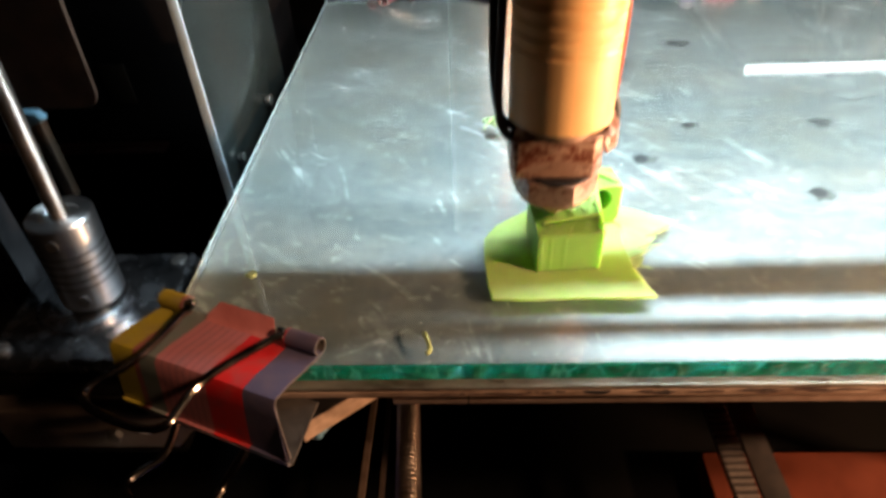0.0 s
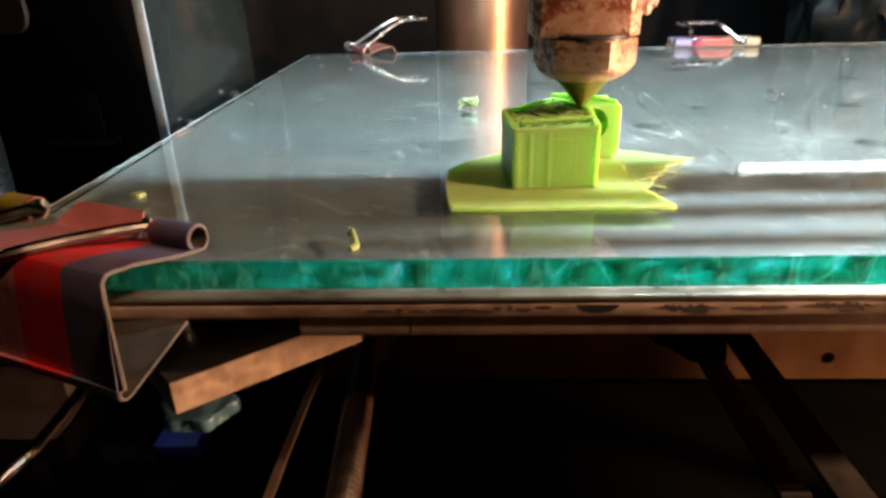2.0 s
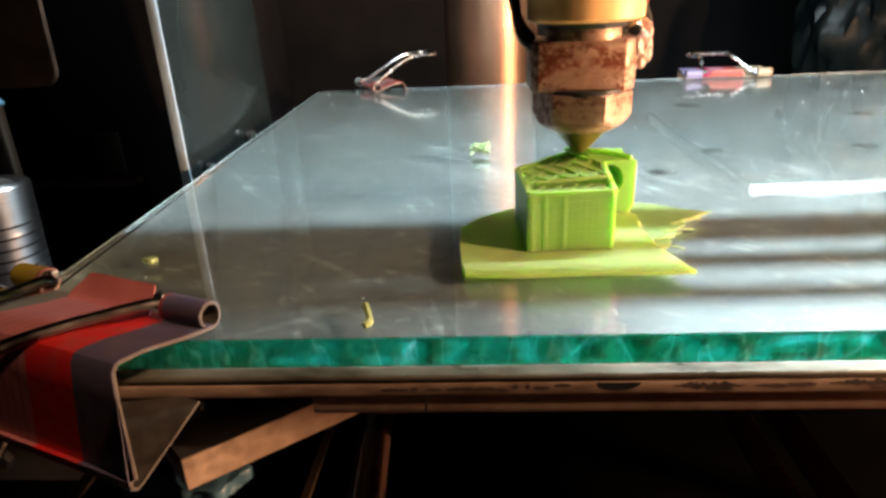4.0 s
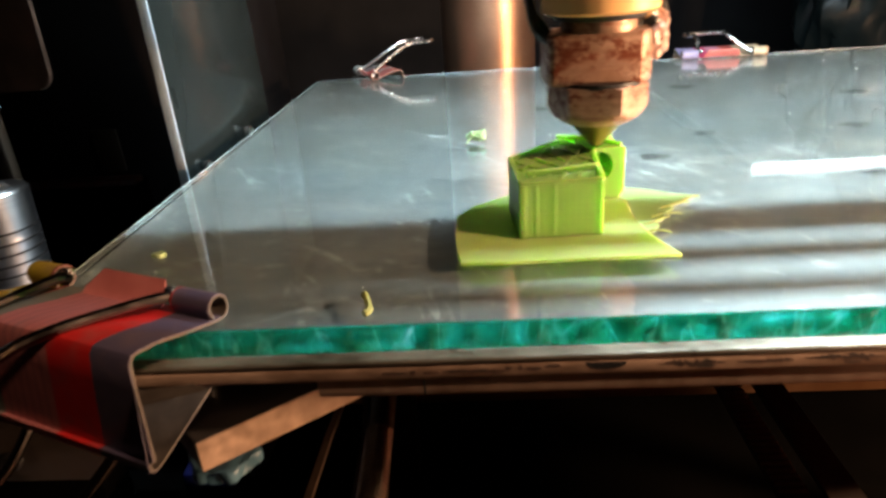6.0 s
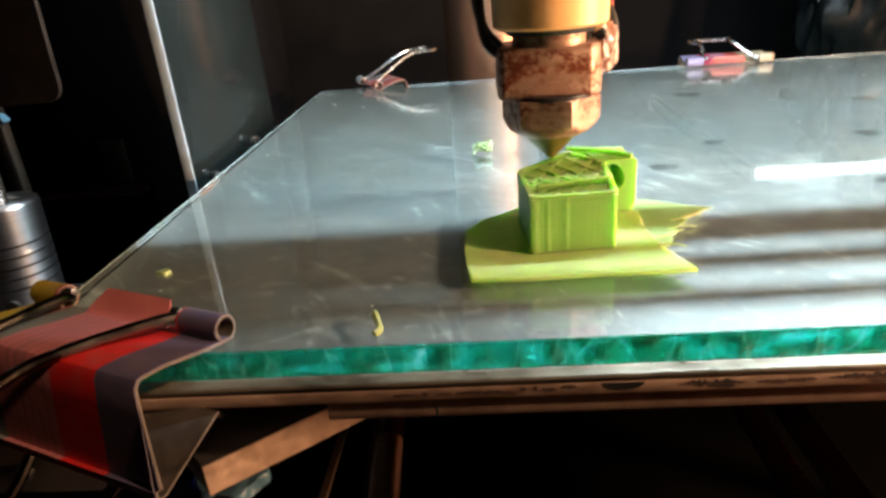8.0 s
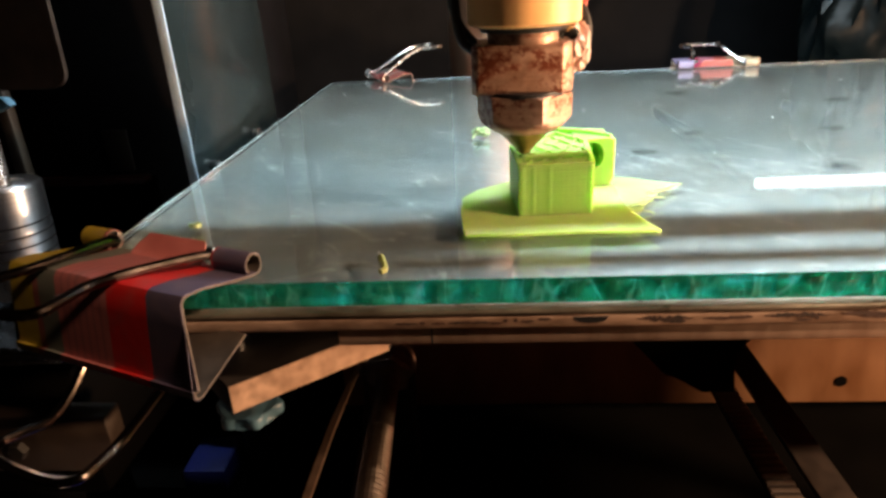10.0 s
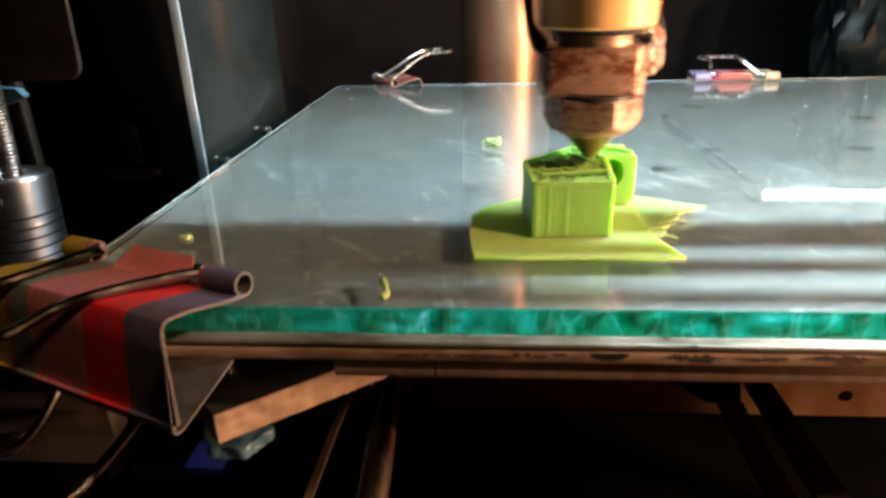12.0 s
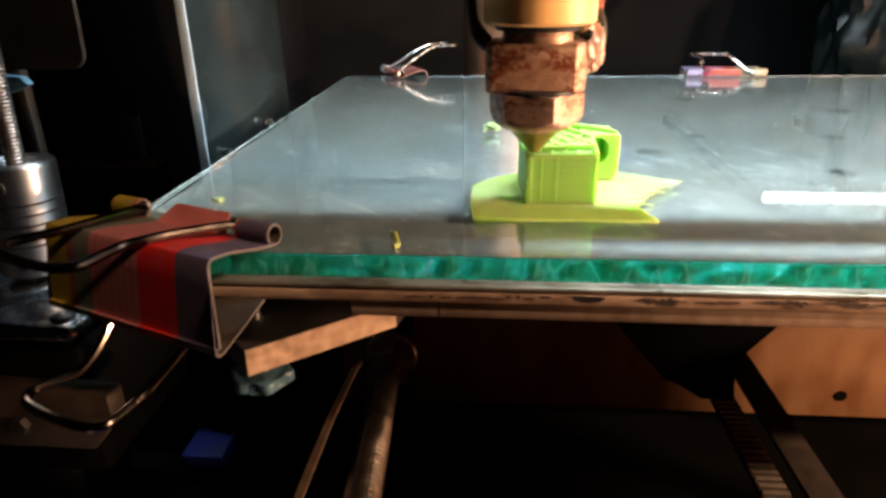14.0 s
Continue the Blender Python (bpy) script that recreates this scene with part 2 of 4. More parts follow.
# far blacker than a table: the shade below the bed is put in
M_TABLE = simple("shaded_black", (0.0012, 0.0011, 0.001), (0.0028, 0.0024, 0.0022), 60, 0.0, (0.8, 0.95), 0.05, spec=0.02)
M_ORANGE = simple("orange_board", (0.05, 0.009, 0.004), (0.12, 0.023, 0.008), 60, 0.0, (0.45, 0.7), 0.05, spec=0.2)
M_PANEL = simple("smoked_panel", (0.006, 0.009, 0.009), (0.015, 0.019, 0.019), 22, 0.0, (0.14, 0.26), 0.0, spec=0.14)
M_WHITE = simple("white_edge", (0.55, 0.57, 0.57), (0.75, 0.77, 0.77), 300, 0.0, (0.5, 0.7), 0.03)
M_PALEEDGE = simple("pale_edge", (0.28, 0.34, 0.38), (0.40, 0.48, 0.52), 300, 0.0, (0.5, 0.7), 0.03)
M_BROWN = simple("brown_plate", (0.018, 0.010, 0.007), (0.045, 0.026, 0.018), 160, 0.0, (0.6, 0.8), 0.05, spec=0.06)
def turned_tube():
    n = Nodes("copper_tube")
    fine, big = n.noise(2500, 2, (0.01, 0.01, 1)), n.noise(40, 3)
    n.colour(n.ramp(big, (0.3, (0.34, 0.18, 0.11)), (0.7, (0.44, 0.24, 0.15))))
    n.put(Metallic=0.9, Roughness=0.28)
    n.bump(fine, 0.16, 1.0)
    return n.mat


M_COPPER = turned_tube()


def turned_aluminium():
    n = Nodes("turned_aluminium")
    ring = n.noise(2200, 2, (0.02, 0.02, 1))
    n.colour(n.ramp(ring, (0.3, (0.66, 0.67, 0.69)), (0.7, (0.78, 0.79, 0.81))))
    n.put(Metallic=1.0, Roughness=0.34, Anisotropic=0.8, Anisotropic_Rotation=0.25)
    tangent = n.tree.nodes.new("ShaderNodeTangent")
    tangent.direction_type, tangent.axis = "RADIAL", "Z"
    n.link(tangent.outputs[0], n.bsdf.inputs["Tangent"])
    return n.mat


M_COUPLER = turned_aluminium()
M_SCREW = simple("dull_screw_steel", (0.13, 0.11, 0.095), (0.26, 0.22, 0.19), 300, 1.0, (0.32, 0.45), 0.02)
M_BELT = simple("rubber_belt", (0.014, 0.009, 0.006), (0.05, 0.032, 0.022), 500, 0.0, (0.5, 0.8), 0.05, spec=0.3)
M_RED = simple("red_plate", (0.20, 0.03, 0.02), (0.40, 0.07, 0.04), 200, 0.0, (0.4, 0.6), 0.02)
M_DULLRED = simple("dull_red_paint", (0.016, 0.004, 0.003), (0.09, 0.018, 0.012), 200, 0.0, (0.4, 0.6), 0.05)
# M_BLUE at about 0.4, so the block's weak light sits in the colour
M_DIMBLUE = simple("dimmed_blue_plastic", (0.008, 0.011, 0.08), (0.018, 0.025, 0.17), 200, 0.0, (0.4, 0.6), 0.02)
M_SALMON = simple("salmon_tape", (0.36, 0.10, 0.09), (0.48, 0.15, 0.135), 300, 0.0, (0.4, 0.6), 0.03)
M_BLUE = simple("blue_plastic", (0.02, 0.03, 0.22), (0.04, 0.06, 0.40), 200, 0.0, (0.4, 0.6), 0.02)
M_TEAL = simple("grey_blue_knob", (0.03, 0.07, 0.10), (0.06, 0.12, 0.16), 300, 0.0, (0.35, 0.5), 0.03)
M_PAPER = simple("white_card", (0.65, 0.68, 0.74), (0.80, 0.82, 0.86), 120, 0.0, (0.6, 0.8), 0.02)

M_RUST = simple("rust_chip", (0.010, 0.006, 0.004), (0.06, 0.022, 0.012), 900, 0.0, (0.6, 0.9), 0.05)
M_GRIME = simple("dark_grime", (0.006, 0.006, 0.005), (0.06, 0.06, 0.056), 700, 0.0, (0.5, 0.8), 0.02)
M_SIDE = simple("frosted_edge", (0.35, 0.48, 0.46), (0.62, 0.74, 0.72), 300, 0.0, (0.4, 0.6), 0.05)
M_NICKEL = simple("nickel_wire", (0.10, 0.08, 0.07), (0.20, 0.165, 0.145), 200, 1.0, (0.10, 0.20), 0.01)
M_BRACKET = simple("brown_bracket", (0.02, 0.013, 0.009), (0.05, 0.033, 0.023), 160, 0.2, (0.4, 0.7), 0.05)
# carriage metal with the bed's shadow put into its colour
M_DARK = simple("shaded_aluminium", (0.010, 0.008, 0.007), (0.025, 0.020, 0.017), 200, 0.0, (0.45, 0.65), 0.03, spec=0.3)
M_WOOD = simple("brown_strip", (0.008, 0.005, 0.003), (0.018, 0.011, 0.006), 200, 0.0, (0.5, 0.7), 0.04, spec=0.3)
M_CUT = simple("cut_edge", (0.04, 0.03, 0.024), (0.09, 0.07, 0.055), 500, 0.3, (0.4, 0.6), 0.03)
M_PALE = simple("pale_green_strand", (0.20, 0.30, 0.11), (0.36, 0.45, 0.22), 500, 0.0, (0.4, 0.6), 0.02)
M_FLAKE = simple("yellow_flake", (0.13, 0.15, 0.025), (0.20, 0.22, 0.045), 500, 0.0, (0.4, 0.6), 0.02)
M_PURPLE = simple("dark_purple_plastic", (0.02, 0.012, 0.05), (0.035, 0.02, 0.09), 200, 0.0, (0.35, 0.5), 0.02)
M_GLOSS = simple("dark_gloss", (0.003, 0.0025, 0.0025), (0.007, 0.006, 0.006), 30, 0.0, (0.35, 0.5), 0.02, spec=0.18)
M_TOOTH = simple("belt_tooth", (0.08, 0.055, 0.04), (0.19, 0.135, 0.10), 500, 0.0, (0.4, 0.7), 0.03)
M_STRAP = simple("dark_strap", (0.05, 0.03, 0.02), (0.12, 0.075, 0.05), 300, 0.4, (0.3, 0.45), 0.02)
M_BAG = simple("dark_film", (0.003, 0.006, 0.007), (0.012, 0.020, 0.022), 25, 0.0, (0.22, 0.45), 0.6, spec=0.25)
M_GLOW = Nodes("lamp_tube").put(Base_Color=(0.9, 0.95, 1, 1), Emission_Color=(0.9, 0.97, 1.0, 1), Emission_Strength=7.0).mat


def tape_material(name, bands, axis=0, spin=0.0):
    """Striped decorative tape: bands of (millimetres along x, colour)."""
    n = Nodes(name)
    sep = n.tree.nodes.new("ShaderNodeSeparateXYZ")
    rot = n.tree.nodes.new("ShaderNodeMapping")
    rot.inputs["Rotation"].default_value = (0, 0, -radians(spin))
    n.link(n.tc.outputs["Object"], rot.inputs["Vector"])
    n.link(rot.outputs[0], sep.inputs[0])
    mr = n.tree.nodes.new("ShaderNodeMapRange")
    mr.inputs["From Min"].default_value, mr.inputs["From Max"].default_value = bands[0][0] / 1000, bands[-1][0] / 1000
    n.link(sep.outputs[axis], mr.inputs["Value"])
    lo, hi = bands[0][0], bands[-1][0]
    out = n.ramp(mr.outputs[0], *[((p - lo) / (hi - lo), col) for p, col in bands])
    out.node.color_ramp.interpolation = "CONSTANT"
    wear = n.noise(300, 5)
    n.colour(n.mix(n.ramp(wear, (0.45, (0, 0, 0)), (0.75, (0.4, 0.4, 0.4))), out, (0.14, 0.09, 0.09)))
    n.bump(wear, 0.05)
    n.put(Roughness=0.45)
    return n.mat


# ---- building ----
def thing(name, base, label, category, group="", kind=""):
    ob = new(name)
    ob.location = mm(*base)
    ob["base"] = base
    ob.empty_display_size = 0.01
    return tagged(ob, label, category, group, kind)


def part(name, bm, material, parent, label="", smooth=True, at=None):
    """Links a bmesh, in millimetres from the glass's front edge, as one mesh under a thing."""
    top = parent
    while top.parent:
        top = top.parent
    base = Vector(top["base"])
    bmesh.ops.recalc_face_normals(bm, faces=bm.faces)
    bmesh.ops.translate(bm, verts=bm.verts, vec=-base)
    bmesh.ops.scale(bm, verts=bm.verts, vec=(0.001, 0.001, 0.001))
    me = bpy.data.meshes.new(name)
    bm.to_mesh(me)
    bm.free()
    for p in me.polygons:
        p.use_smooth = smooth
    if smooth:
        me.set_sharp_from_angle(angle=radians(35))
    me.materials.append(material)
    ob = new(name, me)
    ob.parent = parent
    if label:
        ob["label"] = label
    return ob


def box(x0, x1, y0, y1, z0, z1, bevel=0.3, bm=None, seg=2):
    b2 = bmesh.new()
    bmesh.ops.create_cube(b2, size=1)
    bmesh.ops.scale(b2, verts=b2.verts, vec=(x1 - x0, y1 - y0, z1 - z0))
    bmesh.ops.translate(b2, verts=b2.verts, vec=((x0 + x1) / 2, (y0 + y1) / 2, (z0 + z1) / 2))
    if bevel:
        bmesh.ops.bevel(b2, geom=b2.edges[:], offset=bevel, segments=seg, affect="EDGES", profile=0.5)
    return merge(bm, b2)


def merge(bm, b2):
    if bm is None:
        return b2
    me = bpy.data.meshes.new("tmp")
    b2.to_mesh(me)
    b2.free()
    bm.from_mesh(me)
    bpy.data.meshes.remove(me)
    return bm


def lathe(profile, centre, axis="z", seg=32, bm=None, turn=0.0):
    """A turned body: profile of (radius, height) along the axis."""
    b2 = bmesh.new()
    rings = []
    for r, h in profile:
        ring = []
        for i in range(seg):
            a = 2 * math.pi * i / seg + turn
            u, v = r * math.cos(a), r * math.sin(a)
            p = {"z": (u, v, h), "y": (u, h, v), "x": (h, u, v)}[axis]
            ring.append(b2.verts.new((p[0] + centre[0], p[1] + centre[1], p[2] + centre[2])))
        rings.append(ring)
    for a, b in zip(rings, rings[1:]):
        for i in range(seg):
            b2.faces.new((a[i], a[(i + 1) % seg], b[(i + 1) % seg], b[i]))
    b2.faces.new(rings[0])
    b2.faces.new(rings[-1][::-1])
    return merge(bm, b2)


def prism(poly, axis, a, b, bevel=0.0, bm=None):
    """A flat outline drawn out along an axis, from a to b."""
    b2 = bmesh.new()

    def at(u, v, w):
        return {"x": (w, u, v), "y": (u, w, v), "z": (u, v, w)}[axis]

    lo = [b2.verts.new(at(u, v, a)) for u, v in poly]
    hi = [b2.verts.new(at(u, v, b)) for u, v in poly]
    b2.faces.new(lo)
    b2.faces.new(hi[::-1])
    n = len(poly)
    for i in range(n):
        b2.faces.new((lo[i], lo[(i + 1) % n], hi[(i + 1) % n], hi[i]))
    if bevel:
        bmesh.ops.bevel(b2, geom=b2.edges[:], offset=bevel, segments=2, affect="EDGES", profile=0.5)
    return merge(bm, b2)


def tube(points, radius, seg=12, bm=None, smooth=4):
    """A bent wire through the points, its corners rounded."""
    pts = [Vector(p) for p in points]
    for _ in range(smooth if len(pts) > 2 else 0):
        out = [pts[0]]
        for p, q in zip(pts, pts[1:]):
            out += [p.lerp(q, 0.25), p.lerp(q, 0.75)]
        out.append(pts[-1])
        pts = out
        if len(pts) > 60:
            break
    b2 = bmesh.new()
    rings, side = [], None
    for i, p in enumerate(pts):
        d = (pts[min(i + 1, len(pts) - 1)] - pts[max(i - 1, 0)]).normalized()
        if side is None:
            side = d.orthogonal().normalized()
        side = (side - d * side.dot(d)).normalized()
        up = d.cross(side)
        rings.append([b2.verts.new(p + radius * (math.cos(2 * math.pi * k / seg) * side + math.sin(2 * math.pi * k / seg) * up)) for k in range(seg)])
    for a, b in zip(rings, rings[1:]):
        for k in range(seg):
            b2.faces.new((a[k], a[(k + 1) % seg], b[(k + 1) % seg], b[k]))
    b2.faces.new(rings[0])
    b2.faces.new(rings[-1][::-1])
    return merge(bm, b2)


def sheet(path, thick):
    """The closed outline of a bent sheet: a path of (u, v) given a thickness."""
    n = len(path)
    left, right = [], []
    for i, (u, v) in enumerate(path):
        a, b = path[max(i - 1, 0)], path[min(i + 1, n - 1)]
        du, dv = b[0] - a[0], b[1] - a[1]
        k = thick / 2 / math.hypot(du, dv)
        left.append((u - dv * k, v + du * k))
        right.append((u + dv * k, v - du * k))
    return left + right[::-1]


def threaded(x, y0, y1, z, radius, pitch):
    prof, h = [], y0
    while h < y1:
        prof += [(radius - 0.75, h), (radius - 0.7, h + pitch * 0.12), (radius, h + pitch * 0.5), (radius, h + pitch * 0.62)]
        h += pitch
    prof.append((radius - 0.45, h))
    return lathe(prof, (x, 0, z), "y", 20)


# ---- the setting ----
def setting():
    def slab(name, x0, x1, y0, y1, z0, z1, m):
        b = box(x0, x1, y0, y1, z0, z1, 0)
        bmesh.ops.scale(b, verts=b.verts, vec=(0.001,) * 3)
        bmesh.ops.translate(b, verts=b.verts, vec=(0, 0, -TABLE / 1000))
        me = bpy.data.meshes.new(name)
        b.to_mesh(me)
        b.free()
        me.materials.append(m)
        return tagged(new(name, me), kind="structure")

    tagged(slab("table", -900, 900, -900, 620, TABLE - 30, TABLE, M_TABLE), "table top under the printer, blackened to stand for shade", "table")
    slab("wall_north", -900, 900, 600, 640, TABLE, 1500, M_WALL)
    slab("wall_west", -940, -900, -900, 640, TABLE, 1500, M_WALL)
    slab("wall_east", 900, 940, -900, 640, TABLE, 1500, M_WALL)
    slab("wall_south", -940, 940, -940, -900, TABLE, 1500, M_WALL)
    slab("ceiling", -940, 940, -940, 640, 1500, 1540, M_WALL)


setting()
on_bed, on_head = [], []

# ---- the bed and what rides on it ----
BX0, BX1, BY1 = -1.0, 309.0, 205.0


def blob(cx, cy, z0, z1, r, seed, n=11, wild=0.35):
    """A small uneven pat of matter."""
    rnd = random.Random(seed)
    poly = []
    for i in range(n):
        a, k = 2 * math.pi * i / n, r * (1 + rnd.uniform(-wild, wild))
        poly.append((cx + k * math.cos(a), cy + 0.8 * k * math.sin(a)))
    return prism(poly, "z", z0, z1)


def build_bed():
    bed = thing("heated_bed", (106, 100, -10.5), "scratched aluminium heated bed plate on a worn carrier", "printer bed")
    part("aluminium_plate", box(BX0 - 0.2, BX1 - 1, 0.5, BY1, -6.9, -4.25, 0.3), M_PLATE, bed, "scratched grey aluminium plate")
    part("carrier_plate", box(BX0 + 44, BX1, -0.7, BY1, -10.5, -7.7, 0.25), M_PALEALU, bed, "bare aluminium carrier plate")
    lip = part("worn_lip", box(BX0 + 0.5, BX1 - 1, -1.5, 3.0, -7.6, -5.25, 0.55, seg=3), M_CARRIER, bed, "chipped rusty brown front lip")
    part("bare_edge", box(BX0 + 0.5, BX1 - 1, -1.65, 3.0, -5.2, -4.3, 0.4, seg=3), M_BARE, bed, "bare worn metal edge")
    rnd = random.Random(5)
    part("notch", prism([(81 + 2.6 * math.cos(t), -5.6 + 1.1 * math.sin(t)) for t in [math.pi + math.pi * i / 8 for i in range(9)]], "y", -1.57, -0.9), M_BLACK, lip, "half-round black notch")
    x = 52.0
    while x < 205:
        w = rnd.choice((0.6, 0.9, 1.4, 2.2, 3.5, 6.5))
        h, mid, n = rnd.uniform(0.2, 0.5), rnd.uniform(-6.7, -5.7), 5 + int(w * 1.6)
        top = [(x + w * i / n, mid + h * math.sin(math.pi * i / n) ** 0.4 * rnd.uniform(0.35, 1.0)) for i in range(n + 1)]
        low = [(x + w * i / n, mid - h * math.sin(math.pi * i / n) ** 0.4 * rnd.uniform(0.35, 1.0)) for i in range(n - 1, 0, -1)]
        if not 76 < x < 86:
            part("chip", prism(top + low, "y", -1.56, -0.9), M_RUST, lip)
        x += w + rnd.choice((0.3, 0.8, 1.6, 3.0, 6.0))
    # long flaked patches of the paint
    for k, (x, w, mid, h) in enumerate(((87.5, 8.5, -6.1, 0.55), (97.0, 7.0, -6.2, 0.42), (105.5, 9.5, -5.95, 0.5), (119.0, 5.0, -6.3, 0.4), (66.0, 2.2, -6.4, 0.35), (134.0, 6.0, -6.0, 0.35), (149.0, 9.0, -6.1, 0.4))):
        n = int(w * 3)
        top = [(x + w * i / n, mid + h * rnd.uniform(0.15, 1.0) * min(1, 4 * i / n, 4 * (n - i) / n)) for i in range(n + 1)]
        low = [(x + w * i / n, mid - 0.7 * h * rnd.uniform(0.2, 1.0) * min(1, 4 * i / n, 4 * (n - i) / n) - 0.02) for i in range(n - 1, 0, -1)]
        part("flaked_patch", prism(top + low, "y", -1.58, -0.9), M_RUST, lip)
    part("joint", box(57.3, 57.6, -0.74, -0.5, -10.4, -7.8, 0), M_BLACK, bed)
    for i, (x, y, r) in enumerate(((104.8, 72.6, 2.0), (158.7, 89.8, 2.2), (86, 128, 2.2), (144, 55, 2.2), (179, 127, 2.6), (122, 90, 1.6), (134, 150, 2.6), (65, 86, 2.0), (186, 60, 2.0))):
        hole = part("screw_hole", lathe([(r * 0.95, -4.245), (r * 0.93, -4.2), (r * 0.3, -4.19)], (x, y, 0), "z", 12), M_BLACK, bed)
        part("smudge", blob(x + 0.6, y - 0.4, -4.246, -4.215, r * 1.5, i, 15, 0.45), M_GRIME, hole)
    on_bed.append(bed)
    glass = thing("glass_sheet", (106, 100, -4), "clear glass print sheet with rough green edge", "glass sheet")
    part("pane", box(BX0, BX1, 0.4, BY1, -4.0, 0.0, 0), M_GLASS, glass, smooth=False).visible_shadow = False
    # the ground front edge, chipped along its length
    bm = bmesh.new()
    n, rows = 380, (-3.95, -3.3, -2.6, -1.9, -1.2, -0.6, -0.05)
    grid = []
    for i in range(n + 1):
        x = BX0 + (BX1 - BX0) * i / n
        grid.append([bm.verts.new((x, 0.05 - (0 if k in (0, 6) else 0.4 * noise.noise((x * 0.35, z * 0.5, 1.0)) + 0.12 * noise.noise((x * 1.1, z * 0.9, 4.0))), z)) for k, z in enumerate(rows)])
    for i in range(n):
        for k in range(6):
            bm.faces.new((grid[i][k], grid[i + 1][k], grid[i + 1][k + 1], grid[i][k + 1]))
    back = [[bm.verts.new((BX0 + (BX1 - BX0) * i / n, 0.38, z)) for z in (rows[0], rows[-1])] for i in range(n + 1)]
    for i in range(n):
        bm.faces.new((back[i][0], back[i][1], back[i + 1][1], back[i + 1][0]))
        bm.faces.new((grid[i][6], grid[i + 1][6], back[i + 1][1], back[i][1]))
        bm.faces.new((grid[i][0], back[i][0], back[i + 1][0], grid[i + 1][0]))
    part("ground_edge", bm, M_EDGE, glass, "rough green ground glass edge", smooth=False).visible_shadow = False
    part("side_edge", box(BX0 - 0.3, BX0 - 0.02, 0.4, BY1, -3.95, -0.02, 0.08), M_SIDE, glass, "pale frosted side edge")
    on_bed.append(glass)


def ragged(x0, y0, x1, y1, z0, z1, thick, seed, wild=0.5, steps=9):
    """A thin wall with an uneven top."""
    rnd = random.Random(seed)
    bm = bmesh.new()
    d = Vector((x1 - x0, y1 - y0, 0))
    side = Vector((-d.y, d.x, 0)).normalized() * thick / 2
    cols = []
    for i in range(steps + 1):
        p = Vector((x0, y0, 0)) + d * i / steps
        top = z1 + rnd.uniform(-wild, wild * 0.4)
        cols.append([bm.verts.new((p.x + s * side.x, p.y + s * side.y, z)) for s, z in ((-1, z0), (1, z0), (1, top), (-1, top))])
    for a, b in zip(cols, cols[1:]):
        for k in range(4):
            bm.faces.new((a[k], a[(k + 1) % 4], b[(k + 1) % 4], b[k]))
    bm.faces.new(cols[0])
    bm.faces.new(cols[-1][::-1])
    return bm


def holed_block(w, d, h, cx, cz, r, seg=28):
    """A block, standing on z = 0, with a round hole through it from front to back."""
    bm = bmesh.new()
    loops = []
    for y in (0.0, d):
        inner, outer = [], []
        for i in range(seg):
            a = 2 * math.pi * i / seg + math.pi / seg
            c, q = math.cos(a), math.sin(a)
            k = min((w - cx) / c if c > 0 else -cx / c, (h - cz) / q if q > 0 else -cz / q)
            inner.append(bm.verts.new((cx + r * c, y, cz + r * q)))
            outer.append(bm.verts.new((cx + k * c, y, cz + k * q)))
        loops.append((inner, outer))
    (i0, o0), (i1, o1) = loops
    for i in range(seg):
        j = (i + 1) % seg
        bm.faces.new((i0[i], i0[j], o0[j], o0[i]))
        bm.faces.new((i1[i], o1[i], o1[j], i1[j]))
        bm.faces.new((o0[i], o0[j], o1[j], o1[i]))
        bm.faces.new((i0[i], i1[i], i1[j], i0[j]))
    return bm


